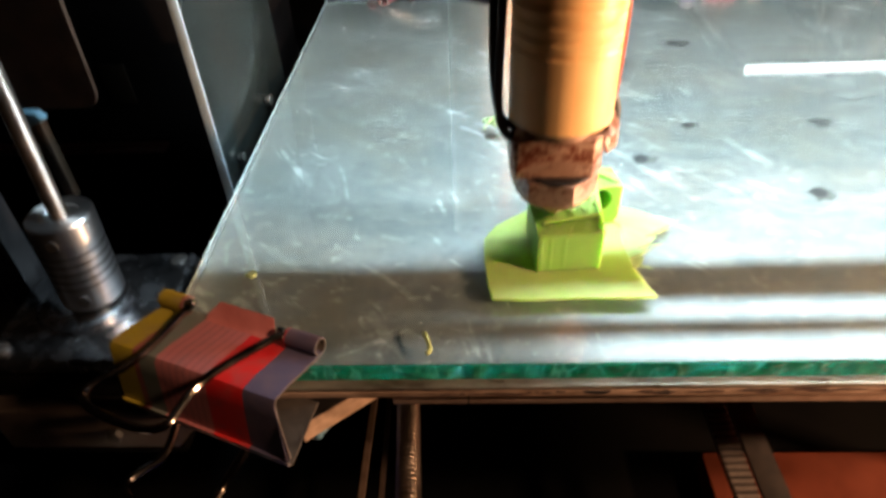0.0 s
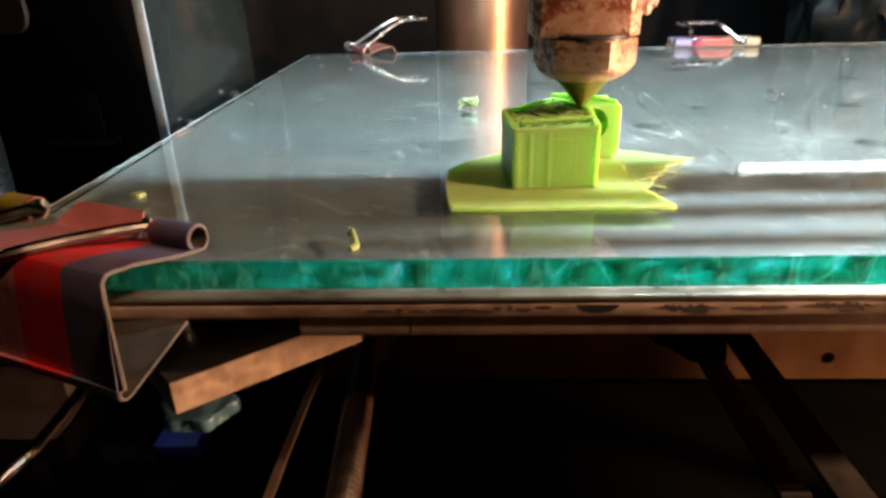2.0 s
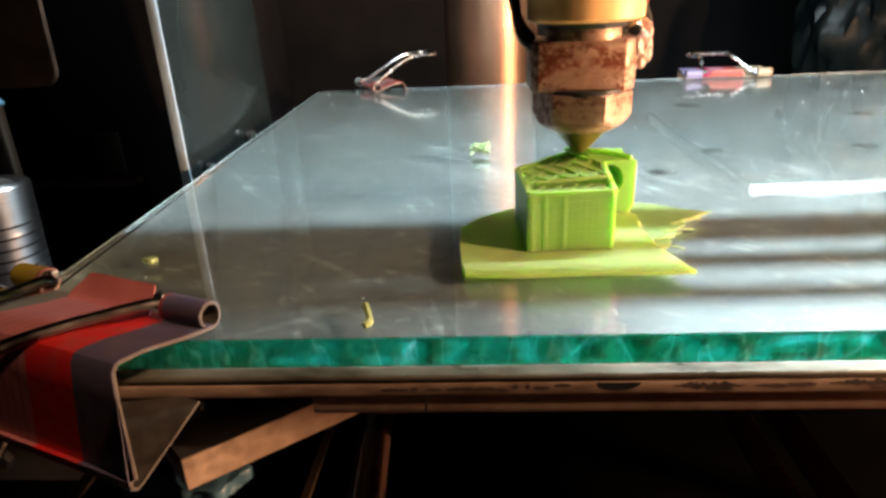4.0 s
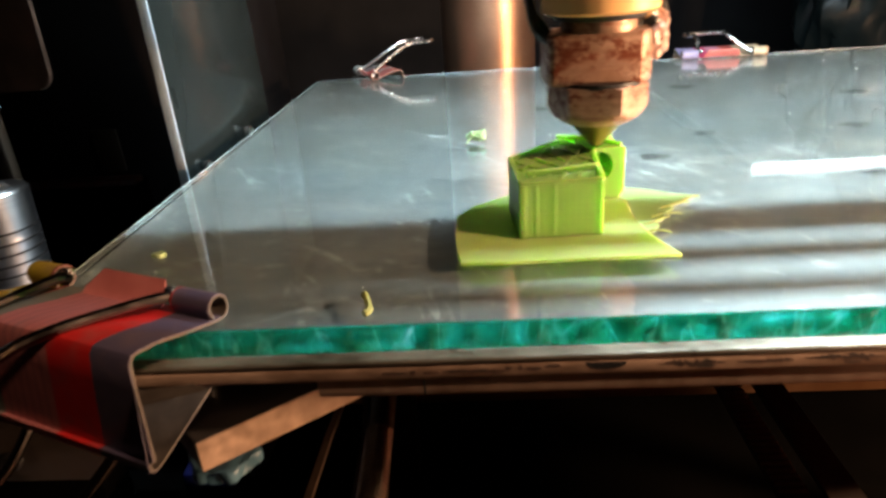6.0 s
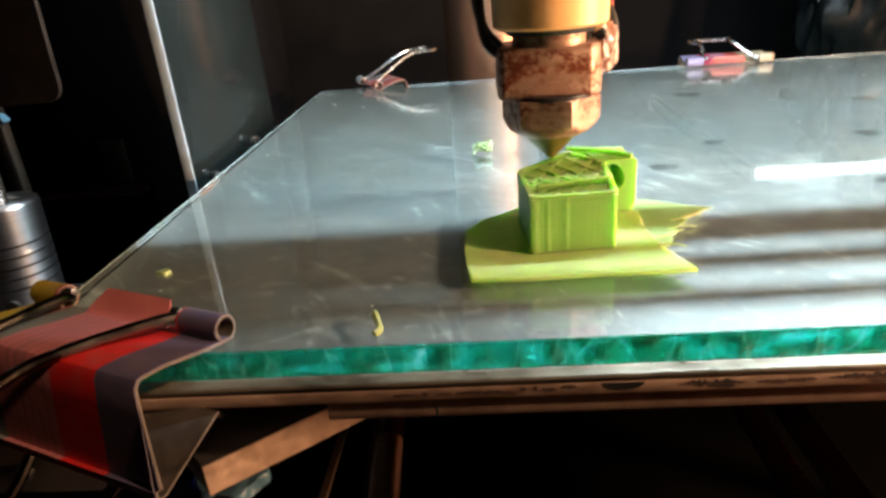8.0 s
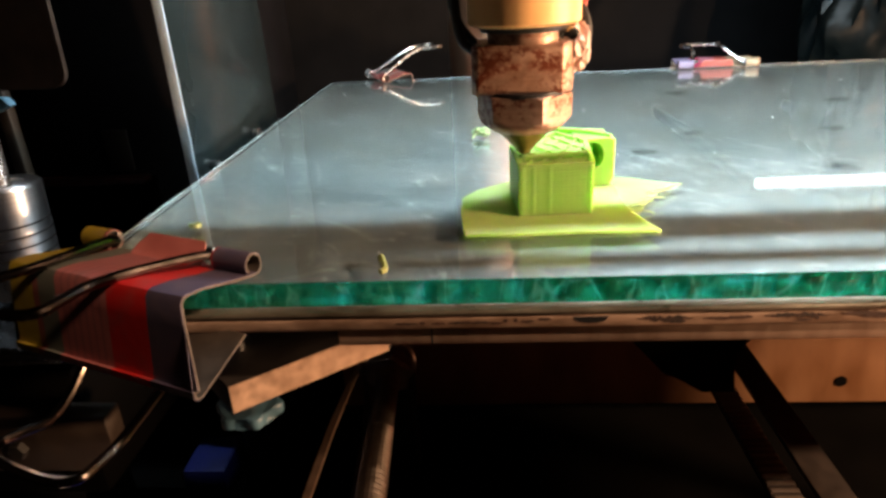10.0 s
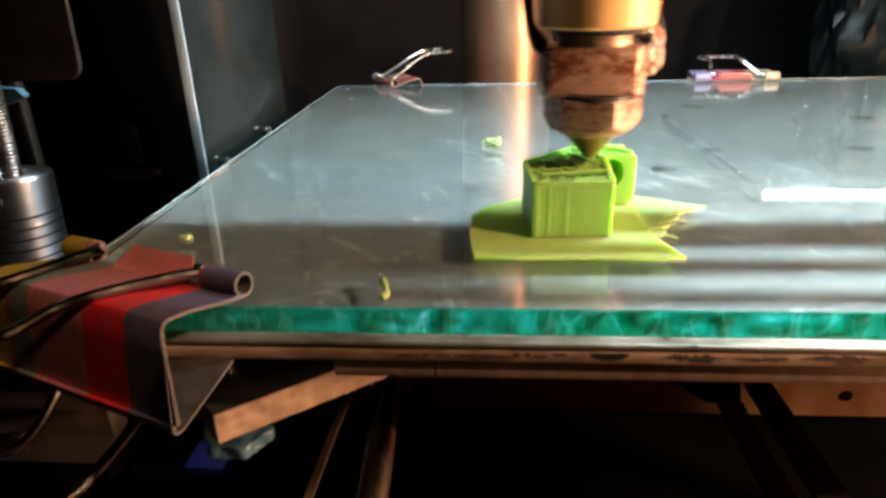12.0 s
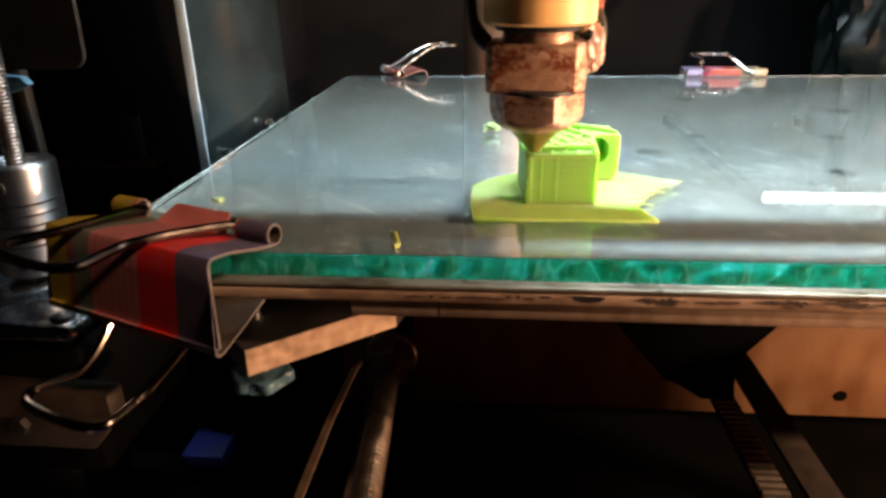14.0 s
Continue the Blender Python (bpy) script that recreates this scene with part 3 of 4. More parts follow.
def build_print():
    ob = thing("printed_part", (80, 32, 0), "bright green half-printed plastic bracket on a thin raft", "printed part")
    raft = [(62.5, 16.6), (70, 16.3), (82, 16.7), (90, 16.4), (95.4, 16.6), (94.3, 19), (93.4, 22), (92.6, 25), (92.0, 29), (91.6, 34), (92.5, 40), (90, 45.5), (82, 50.5), (73, 47.5), (64.5, 41), (61.5, 36), (61.4, 28), (61.9, 21)]
    base = part("raft", prism(raft, "z", 0.02, 0.6, 0.2), M_RAFT, ob, "flat translucent yellow-green raft")
    film = [(91.9, 25.5), (94.0, 26.2), (95.3, 28.6), (94.7, 29.6), (96.4, 30.8), (97.2, 33.5), (99.6, 35.8), (99.0, 36.8), (101.6, 38.3), (105.2, 41.6), (101.0, 43.4), (97, 46.4), (92, 48.4), (90.2, 45.6), (92.7, 40), (91.8, 34)]
    part("loose_film", prism(film, "z", 0.05, 0.4, 0.08), M_FILM, base, "thin pale green torn film")
    for k, (x, y, dx, dy) in enumerate(((94.5, 29.2, 3.2, 1.6), (96.8, 32.5, 3.4, 0.4), (99.2, 36.4, 3.6, 1.2), (101.5, 38.2, 4.2, 2.0), (93.6, 25.8, 2.6, -0.4))):
        part("stray_strand", tube([(x - 2, y - 0.6, 0.5), (x, y, 0.7), (x + dx * 0.6, y + dy, 0.6), (x + dx, y + dy * 1.6, 0.35)], 0.14, 6, smooth=2), M_RAFT, base)
    # the walls' plan, from the front corner round by the right
    plan = [(72.0, 24.5), (85.3, 25.2), (86.2, 38.6), (86.4, 41.2), (81.2, 49.4), (71.0, 38.4)]
    front = [(72 + 13.3 * i / 40, 24.5 + 0.7 * i / 40 + 0.01 * math.sin(2.1 * i) + (-0.07 if i in (1, 2, 3, 8) else -0.04 if i in (16, 17, 38, 39) else 0.02)) for i in range(41)]
    body = part("body", prism(front + plan[2:], "z", 0.6, 9.6), M_GREEN, ob)
    for k in range(6):
        (x0, y0), (x1, y1) = plan[k], plan[(k + 1) % 6]
        cx, cy = 78.4, 36.0
        ins = [(x + (cx - x) * 0.045, y + (cy - y) * 0.045) for x, y in ((x0, y0), (x1, y1))]
        part("wall", ragged(*ins[0], *ins[1], 8.5, 10.3 if k else 10.15, 0.8, k, 0.12, 18), M_GREEN, body)
    # the ribbed inner wall and the open infill on both sides of it
    part("inner_wall", ragged(73.4, 28.6, 85.4, 31.4, 8.5, 10.75, 0.7, 61, 0.22, 22), M_GREEN, body)
    for k in range(9):
        x = 75.0 + 1.15 * k
        part("wall_rib", box(x, x + 0.5, 28.55 + 0.235 * (x - 74.5), 29.2 + 0.235 * (x - 74.5), 8.5, 10.55 - 0.05 * (k % 3), 0.1, seg=1), M_GREEN, body)
    for k in range(5):
        x = 72.8 + 2.5 * k
        part("infill_rib", ragged(x, 25.4, x + 2.2, 28.8 + 0.5 * k, 8.5, 9.95, 0.6, 20 + k, 0.2, 8), M_GREEN, body)
    for k, w in enumerate(((72.2, 37.2, 77.5, 30.2), (74.6, 40.6, 80.6, 31.0), (77.2, 43.2, 83.4, 31.8), (80.0, 46.0, 85.4, 35.0), (72.8, 32.2, 79.0, 44.8), (75.6, 30.4, 82.2, 45.8), (78.9, 31.0, 84.4, 42.6), (82.2, 31.6, 85.6, 39.6))):
        part("infill_rib", ragged(*w, 8.5, 10.05, 0.75, 40 + k, 0.25, 12), M_GREEN, body)
    blk = holed_block(7.2, 7.0, 9.7, 2.3, 6.3, 2.75)
    blk.transform(Matrix.Translation((85.0, 40.6, 0.6)) @ Matrix.Rotation(radians(9), 4, "Z"))
    socket = part("socket", blk, M_GREEN, ob, "open round socket")
    part("socket_back", ragged(91.0, 48.4, 81.4, 49.6, 0.6, 10.5, 1.0, 71, 0.12, 12), M_GREEN, socket)
    part("top_strand", tube([(80.8, 49.4, 10.6), (85, 47.2, 10.8), (89, 44.6, 10.7), (91.4, 42.6, 10.4)], 0.42, 8, smooth=2), M_GREEN, socket)
    on_bed.append(ob)


def binder_clip(name, origin, angle, length, tape, label, top, low, depth=15.5, tall=13.0, skew=0.0, wire=0.65, flare=0.0):
    """A sprung clip. u runs along its spine, v into its mouth; top and low: where the handles' loops lie, as (v, z)."""
    a = radians(angle)
    uu, vv = Vector((math.cos(a), math.sin(a), 0)), Vector((math.sin(a), -math.cos(a), 0))

    def place(bm):
        for v in bm.verts:
            # the steel is cut wider towards the spine's foot
            v.co.x -= flare * min(max(2.0 - v.co.z, 0.0) / 12, 1.0) * (1 - v.co.x / length)
        m = Matrix(((uu.x, vv.x, 0, origin[0]), (uu.y, vv.y, 0, origin[1]), (0, 0, 1, 0), (0, 0, 0, 1)))
        bm.transform(m)
        return bm

    ob = thing(name, (origin[0], origin[1], -10.6), label, "binder clip", "clips holding the glass")
    upper = [(0.9, 3.0), (4, 2.6), (9, 1.3), (depth - 2.5, 0.5), (depth - 1.4, 0.42)]
    spine = [(0.3, 2.95), (-0.25, 2.3), (-0.9, -1.0), (-2.2, 1.0 - tall * 0.8), (-3.0, 3.9 - tall), (-2.95, 3.0 - tall), (-2.4, 2.6 - tall)]
    lower = [(-1.6, 2.75 - tall), (-0.6, 3.2 - tall), (depth - 7, -7.0)]
    path = upper[::-1] + spine + lower
    half = sheet(path, 0.40)
    outer = half[len(path):][::-1] if half[len(upper)][0] > half[-1 - len(upper)][0] else half[:len(path)]
    body = part("spring_body", place(prism(sheet(path, 0.26), "x", 0, length)), M_CUT, ob, "bare brown spring steel")
    part("tape", place(prism(sheet(outer, 0.12), "x", 0.1, length - 0.1)), tape, body, "striped decorative paper tape")
    for u0, u1 in ((0.0, 0.19 * length), (0.83 * length, length)):
        curl = [(depth - 1.4 + 1.6 * math.sin(t), 2.0 - 1.6 * math.cos(t)) for t in [i * 0.45 for i in range(13)]]
        roll = part("rolled_edge", place(prism(sheet(curl, 0.26), "x", u0, u1)), M_CUT, body)
        skin = [(depth - 1.4 + 1.8 * math.sin(t), 2.0 - 1.8 * math.cos(t)) for t in [0.3 + i * 0.42 for i in range(13)]]
        part("tape_roll", place(prism(sheet(skin, 0.12), "x", u0 + 0.1, u1 - 0.1)), tape, roll, "striped decorative paper tape")
    slope = lambda q: 0.5 + 0.75 * max(q - depth + 2.5, 0) ** 1.15
    tab = bmesh.new()
    rows = []
    for i in range(7):
        q = depth - 2.8 + 3.4 * i / 6
        e = 0.0 if i < 3 else 0.035 * length * (i - 2) / 4
        rows.append([tab.verts.new((u, q, slope(q) + dz)) for dz in (0.0, 0.32) for u in (0.27 * length + e, 0.5 * length, 0.70 * length - 1.6 * e)])
    for p, q in zip(rows, rows[1:]):
        for i, j in ((0, 1), (1, 2), (2, 5), (5, 4), (4, 3), (3, 0)):
            tab.faces.new((p[i], p[j], q[j], q[i]))
    for p in (rows[0], rows[-1]):
        tab.faces.new((p[0], p[1], p[4], p[3]))
        tab.faces.new((p[1], p[2], p[5], p[4]))
    part("tab", place(tab), M_SALMON, body, "salmon pink tape")
    lo, w = 0.2 * length, 0.5 * length
    for (v, z), hv, hz in ((top, depth - 1.2, 2.2), (low, depth - 7, -7.9)):
        k = 0.22 * length
        pts = [(lo - 2.0, hv, hz), (lo, hv, hz), (lo + 0.6, hv - 1.5, hz + (0.9 if z > 0 else -0.6)), (w - k + 1.5, v * 0.7 + hv * 0.3, z), (w - k - 0.6, v, z), (w - k - 1.0, v - 2.6, z), (w - k + 1.5, v - 4.6, z), (w, v - 5.0, z)]
        pts += [(2 * w - p[0], p[1], p[2]) for p in pts[-2::-1]]
        pts = [(u + skew * min(max((hv - p) / (hv - v), 0.0), 1.0), p, q) for u, p, q in pts]
        part("wire_handle", place(tube(pts, wire, 10, smooth=3)), M_STEEL if wire > 0.79 else M_NICKEL, ob, "bent steel wire handle")
    for u in (0.225 * length, 0.80 * length):
        part("hinge_end", place(lathe([(0.35, -0.9), (0.7, -0.7), (0.7, 0.7), (0.35, 0.9)], (u, depth - 1.3, 3.0), "x", 12)), M_STEEL, ob, "bright wire end in the hinge")
    on_bed.append(ob)


def front_clip():
    dull, rose = (0.26, 0.085, 0.085), (0.34, 0.105, 0.10)
    bands = [(0, (0.065, 0.052, 0.085)), (6.6, (0.42, 0.009, 0.009)), (14.6, rose)]
    for k in range(6):
        bands += [(16.0 + 1.6 * k, dull), (16.6 + 1.6 * k, rose)]
    bands += [(26, (0.10, 0.11, 0.09)), (30, (0.20, 0.06, 0.05)), (31.5, (0.26, 0.19, 0.012)), (37, (0.28, 0.20, 0.012))]
    tape = tape_material("striped_tape", bands, axis=0, spin=158.0)
    binder_clip("binder_clip", (25.0, -10.0), 158.0, 37.0, tape, "binder clip wrapped in red striped tape, at the glass corner", (-8.5, 4.2), (-11.0, -20.6), tall=13.8, skew=3.5, wire=0.78, flare=1.8)


def back_clips():
    red = tape_material("red_white_tape", [(0, (0.18, 0.18, 0.18)), (6, (0.28, 0.025, 0.02)), (12, (0.34, 0.33, 0.31)), (15, (0.20, 0.035, 0.03)), (32, (0.16, 0.05, 0.04))], axis=0, spin=-62.0)
    binder_clip("binder_clip", (24.0, 221.0), -62.0, 24.0, red, "binder clip with red and white tape, on the back edge", (-14.0, 12.5), (-6.0, -18.0), 13.0, wire=0.8)
    pink = tape_material("pink_tape", [(0, (0.15, 0.13, 0.22)), (7, (0.30, 0.02, 0.07)), (11, (0.27, 0.10, 0.14)), (17, (0.26, 0.04, 0.03)), (22, (0.24, 0.20, 0.13)), (32, (0.22, 0.12, 0.05))], axis=0, spin=-2.0)
    binder_clip("binder_clip", (149.5, 211.0), -2.0, 33.0, pink, "binder clip with pink and cream tape, on the back edge", (3.0, 8.4), (-6.0, -18.0), 13.0, skew=-5.0, wire=0.85)


def scraps():
    rnd = random.Random(3)
    ob = thing("filament_scrap", (65.4, 87.7, 0), "tangled pale green filament scrap lying on the glass", "plastic scrap")
    p, pts = Vector((63, 86, 0.6)), []
    for i in range(26):
        pts.append(tuple(p))
        p = Vector((65.4 + rnd.uniform(-3, 3), 87.7 + rnd.uniform(-3, 3), 0.5 + rnd.uniform(0, 2.6)))
    part("strand", tube(pts, 0.28, 6, smooth=2), M_PALE, ob)
    on_bed.append(ob)
    ob = thing("plastic_flake", (50, 4.6, 0), "yellow-green plastic flake lying near the glass edge", "plastic scrap")
    part("flake", tube([(49.2, 7.6, 0.4), (49.6, 6.2, 1.6), (50.2, 4.8, 0.8), (50.6, 3.4, 0.5), (49.9, 2.6, 0.4)], 0.5, 6, smooth=2), M_FLAKE, ob)
    on_bed.append(ob)
    ob = thing("plastic_flake", (11.5, 25.4, 0), "small green plastic flake lying on the glass", "plastic scrap")
    part("flake", blob(11.5, 25.4, 0.02, 0.7, 1.1, 9), M_PALE, ob)
    on_bed.append(ob)
    ob = thing("dust_specks", (100, 100, 0), "pale dust and plastic crumbs over the glass", "dust", kind="stuff")
    bm = bmesh.new()
    for i in range(85):
        x, y = rnd.uniform(4, 208), 202 * rnd.random() ** 0.8 + 1
        r = rnd.choice((0.05, 0.06, 0.08, 0.10, 0.15)) * (1 + y / 600)
        b2 = bmesh.new()
        bmesh.ops.create_icosphere(b2, subdivisions=1, radius=r)
        bmesh.ops.scale(b2, verts=b2.verts, vec=(rnd.uniform(0.6, 2.6), rnd.uniform(0.5, 1.8), 0.5))
        bmesh.ops.translate(b2, verts=b2.verts, vec=(x, y, r * 0.4))
        merge(bm, b2)
    part("specks", bm, M_WHITE, ob)
    on_bed.append(ob)


def build_carriage():
    ob = thing("bed_carriage", (106, 60, -22.5), "aluminium bed carriage with levelling screws", "bed carriage")
    for s in (1, -1):
        arm = [(23.2, 0.4), (47.1, 19.4), (60, 60), (60, 150), (20, 150), (14, 10)]
        if s < 0:
            arm = [(212 - x, y) for x, y in arm]
        plate = part("arm", prism(arm, "z", -23.9, -18.6, 0.3), M_DARK, ob, "aluminium arm with its shade put in as near-black")
        cut = [(23.4, 0.36), (46.9, 19.2), (47.06, 18.98), (23.56, 0.12)]
        if s < 0:
            cut = [(212 - x, y) for x, y in cut]
        part("cut_face", prism(cut, "z", -23.8, -18.65, 0.0), M_ALU, plate, "bare cut metal face")
        x = 20 if s > 0 else 192
        part("levelling_screw", lathe([(1.4, -32.0), (1.4, -7.7)], (x + 1, 12, 0), "z", 12), M_STEEL, ob)
        star = []
        for i in range(60):
            r = 5.6 + 0.8 * math.cos(2 * math.pi * 6 * i / 60)
            star.append((x + 1 + r * math.cos(2 * math.pi * i / 60), 12 + r * math.sin(2 * math.pi * i / 60)))
        knob = prism(star, "z", -32.6, -30.2)
        bmesh.ops.bevel(knob, geom=[e for e in knob.edges if abs(e.verts[0].co.z - e.verts[1].co.z) < 0.01], offset=0.5, segments=2, affect="EDGES", profile=0.5)
        part("star_knob", knob, M_TEAL, ob, "grey-blue plastic star knob")
    part("cross_plate", box(58, 154, 46, 150, -22.5, -18.1, 0.4), M_DARK, ob)
    for s in (50, 162):
        part("bearing", lathe([(5, 96), (6.5, 96.4), (6.5, 123.6), (5, 124)], (s, 0, -29), "y", 24), M_ROD, ob)
    on_bed.append(ob)


build_bed()
build_print()
front_clip()
back_clips()
scraps()
build_carriage()


# ---- the print head ----
def build_head():
    hx, hy = 79.4, 40.2
    ob = thing("print_head", (hx, hy, 10.7), "scorched brass hot end with an amber insulator above", "print head")
    part("nozzle", lathe([(0.5, 10.7), (0.9, 10.7), (1.1, 11.0), (5.4, 15.7), (6.0, 16.4)], (hx, hy, 0), "z", 28), M_NOZZLE, ob)
    # a hexagon whose lower end is turned to a cone, so that its flats end in arcs
    hexa, rings, seg = bmesh.new(), [], 60
    for z, lim in ((15.2, 5.7), (15.6, 6.4), (16.1, 7.1), (16.5, 7.5), (16.9, 7.9), (17.3, 8.2), (17.7, 8.6), (21.5, 8.6), (21.7, 8.3), (21.8, 8.1)):
        ring = []
        for i in range(seg):
            a = 2 * math.pi * i / seg
            c = (a - radians(48)) % (math.pi / 3) - math.pi / 6
            r = min(8.5 * math.cos(math.pi / 6) / math.cos(c), lim)
            ring.append(hexa.verts.new((hx + r * math.cos(a), hy + r * math.sin(a), z)))
        rings.append(ring)
    for p, q in zip(rings, rings[1:]):
        for i in range(seg):
            hexa.faces.new((p[i], p[(i + 1) % seg], q[(i + 1) % seg], q[i]))
    hexa.faces.new(rings[0])
    hexa.faces.new(rings[-1][::-1])
    part("nozzle_hex", hexa, M_BLOCK, ob)
    part("groove", lathe([(7.5, 21.6), (7.5, 22.4)], (hx, hy, 0), "z", 24), M_BLACK, ob)
    x0, x1, y0, y1 = hx - 9.1, hx + 8.2, hy - 5.4, hy + 8
    outline = [(x0 + 0.8, y0), (x1 - 2.0, y0), (x1, y0 + 2.2), (x1, y1 - 1), (x1 - 1, y1), (x0 + 1, y1), (x0, y1 - 1), (x0, y0 + 1.2)]
    block = part("heater_block", prism(outline, "z", 22.1, 30.3, 0.4), M_BLOCK, ob, "scorched copper-brown heater block")
    lump = bmesh.new()
    bmesh.ops.create_icosphere(lump, subdivisions=4, radius=1)
    for v in lump.verts:
        k = 1 + 0.34 * noise.noise(v.co * 2.1 + Vector((3, 1, 5))) + 0.2 * noise.noise(v.co * 5.0)
        v.co = Vector((hx + 8.9 + 2.2 * k * v.co.x, hy + 0.2 + 3.6 * k * v.co.y, 29.2 + 4.2 * k * v.co.z))
    part("sealing_paste", lump, M_PASTE, block, "pale pink heater sealing paste")
    for dx, dz in ((7.6, 31.2), (5.4, 31.0)):
        part("screw", lathe([(1.0, -4.5), (1.5, -4.2), (1.5, -1.8), (1.0, -1.4)], (hx + dx, hy + 1.5, dz), "y", 14), M_STEEL, block)
    part("neck", lathe([(6.3, 30.2), (6.3, 32.2), (5.9, 32.4), (5.9, 33.4)], (hx, hy, 0), "z", 32), M_BLOCK, ob, "scorched copper neck")
    part("dark_collar", lathe([(6.0, 31.9), (7.4, 32.1), (8.0, 33.2), (6.0, 33.4)], (hx, hy, 0), "z", 32), M_WIRE, ob)
    prof = [(8.8, 33.0), (9.6, 33.5), (9.6, 47)]
    for k in range(9):
        z = 47 + 2.6 * k
        prof += [(9.6, z), (9.25, z + 0.3), (9.25, z + 0.7), (9.6, z + 1.0)]
    prof.append((9.6, 72))
    part("insulator", lathe(prof, (hx, hy, 0), "z", 40), M_AMBER, ob, "amber plastic insulator tube")
    part("sensor_wire", tube([(hx - 10.6, hy - 1.5, 76), (hx - 11.2, hy - 1.5, 52), (hx - 11.8, hy - 2, 38), (hx - 11.0, hy - 2, 31.0), (hx - 8.4, hy - 3, 29.2)], 0.85, 10), M_WIRE, ob, "black wire")
    part("sensor_wire", tube([(hx - 12.2, hy + 1, 76), (hx - 12.6, hy, 56), (hx - 12.6, hy - 1, 42), (hx - 11.6, hy - 2, 34.0), (hx - 8.6, hy, 30.4)], 0.8, 10), M_WIRE, ob, "black wire")
    part("heater_wire", tube([(hx + 10, hy + 3, 76), (hx + 10.4, hy + 3, 50), (hx + 10.6, hy + 4, 40), (hx + 10.2, hy + 3.5, 34.5)], 0.9, 10), M_RED, ob, "red wire")
    part("heater_wire", tube([(hx + 9.8, hy + 3.4, 35.5), (hx + 11.2, hy + 3.4, 32.5), (hx + 10.9, hy + 2.6, 28.5), (hx + 9.6, hy + 2, 26.0)], 1.0, 10), M_WIRE, ob, "black wire sleeve")
    part("fan_shroud", prism([(hx - 27, 56), (hx - 12, 52), (hx - 10.4, 60), (hx - 10.4, 76), (hx - 27, 76)], "y", hy + 2, hy + 26, 0.8), M_PURPLE, ob, "dark purple fan shroud")
    # carriage over the hot end; its underside lies above the view
    # its long reach to the left is added to shade the bed's left front
    plate = [(hx - 96, 26), (hx + 4, 26), (hx + 4, hy + 15.2), (hx - 96, hy + 15.2)]
    part("carriage_plate", prism(plate, "z", 72, 77, 0.5), M_BLACK, ob, "black carriage plate, stretched left to block light")
    on_head.append(ob)


build_head()


# ---- the fixed frame ----
def gantry():
    ob = thing("gantry_beam", (110, 50, 60), "black cross beam with unseen rods that stripe the light", "gantry")
    # unseen rods, placed and sized for the dark stripes they cast on the bed
    for y, r in ((55.2, 2.5), (49.6, 1.15), (45.0, 0.95)):
        part("guide_rod", lathe([(r * 0.8, -70), (r, -69.6), (r, 319.6), (r * 0.8, 320)], (0, y, 80.0), "x", 20), M_ROD, ob)
    # unseen bar, added to cut the strip light off before the bed's front
    part("light_stop", box(-60, 314, 26, 38.3, 79, 84, 0.6), M_BLACK, ob, "black bar added to stop the strip light")
    for x in (-74, 314):
        part("end_block", box(x, x + 14, 24, 60, 72, 92, 1), M_BLACK, ob)
    for x in (-70, 318):
        part("upright", box(x, x + 8, 58, 66, TABLE, 92, 0.5), M_BLACK, ob)
    lamp = thing("strip_lamp", (150, 72, 140), "slim white LED strip lamp over the bed", "lamp")
    part("housing", box(4, 296, 68, 77, 142, 148, 0.6), M_BLACK, lamp)
    tube_lamp = thing("tube_lamp", (310, 346, 96), "white tube lamp behind the printer", "lamp")
    part("tube", lathe([(1.6, 247), (2.4, 247.6), (2.4, 372), (1.6, 373)], (0, 346, 96), "x", 20), M_GLOW, tube_lamp, "glowing white tube")
    part("holder", box(243, 247.2, 343, 600, 92, 101, 0.5), M_BLACK, tube_lamp)
    part("holder", box(372.8, 377, 343, 600, 92, 101, 0.5), M_BLACK, tube_lamp)


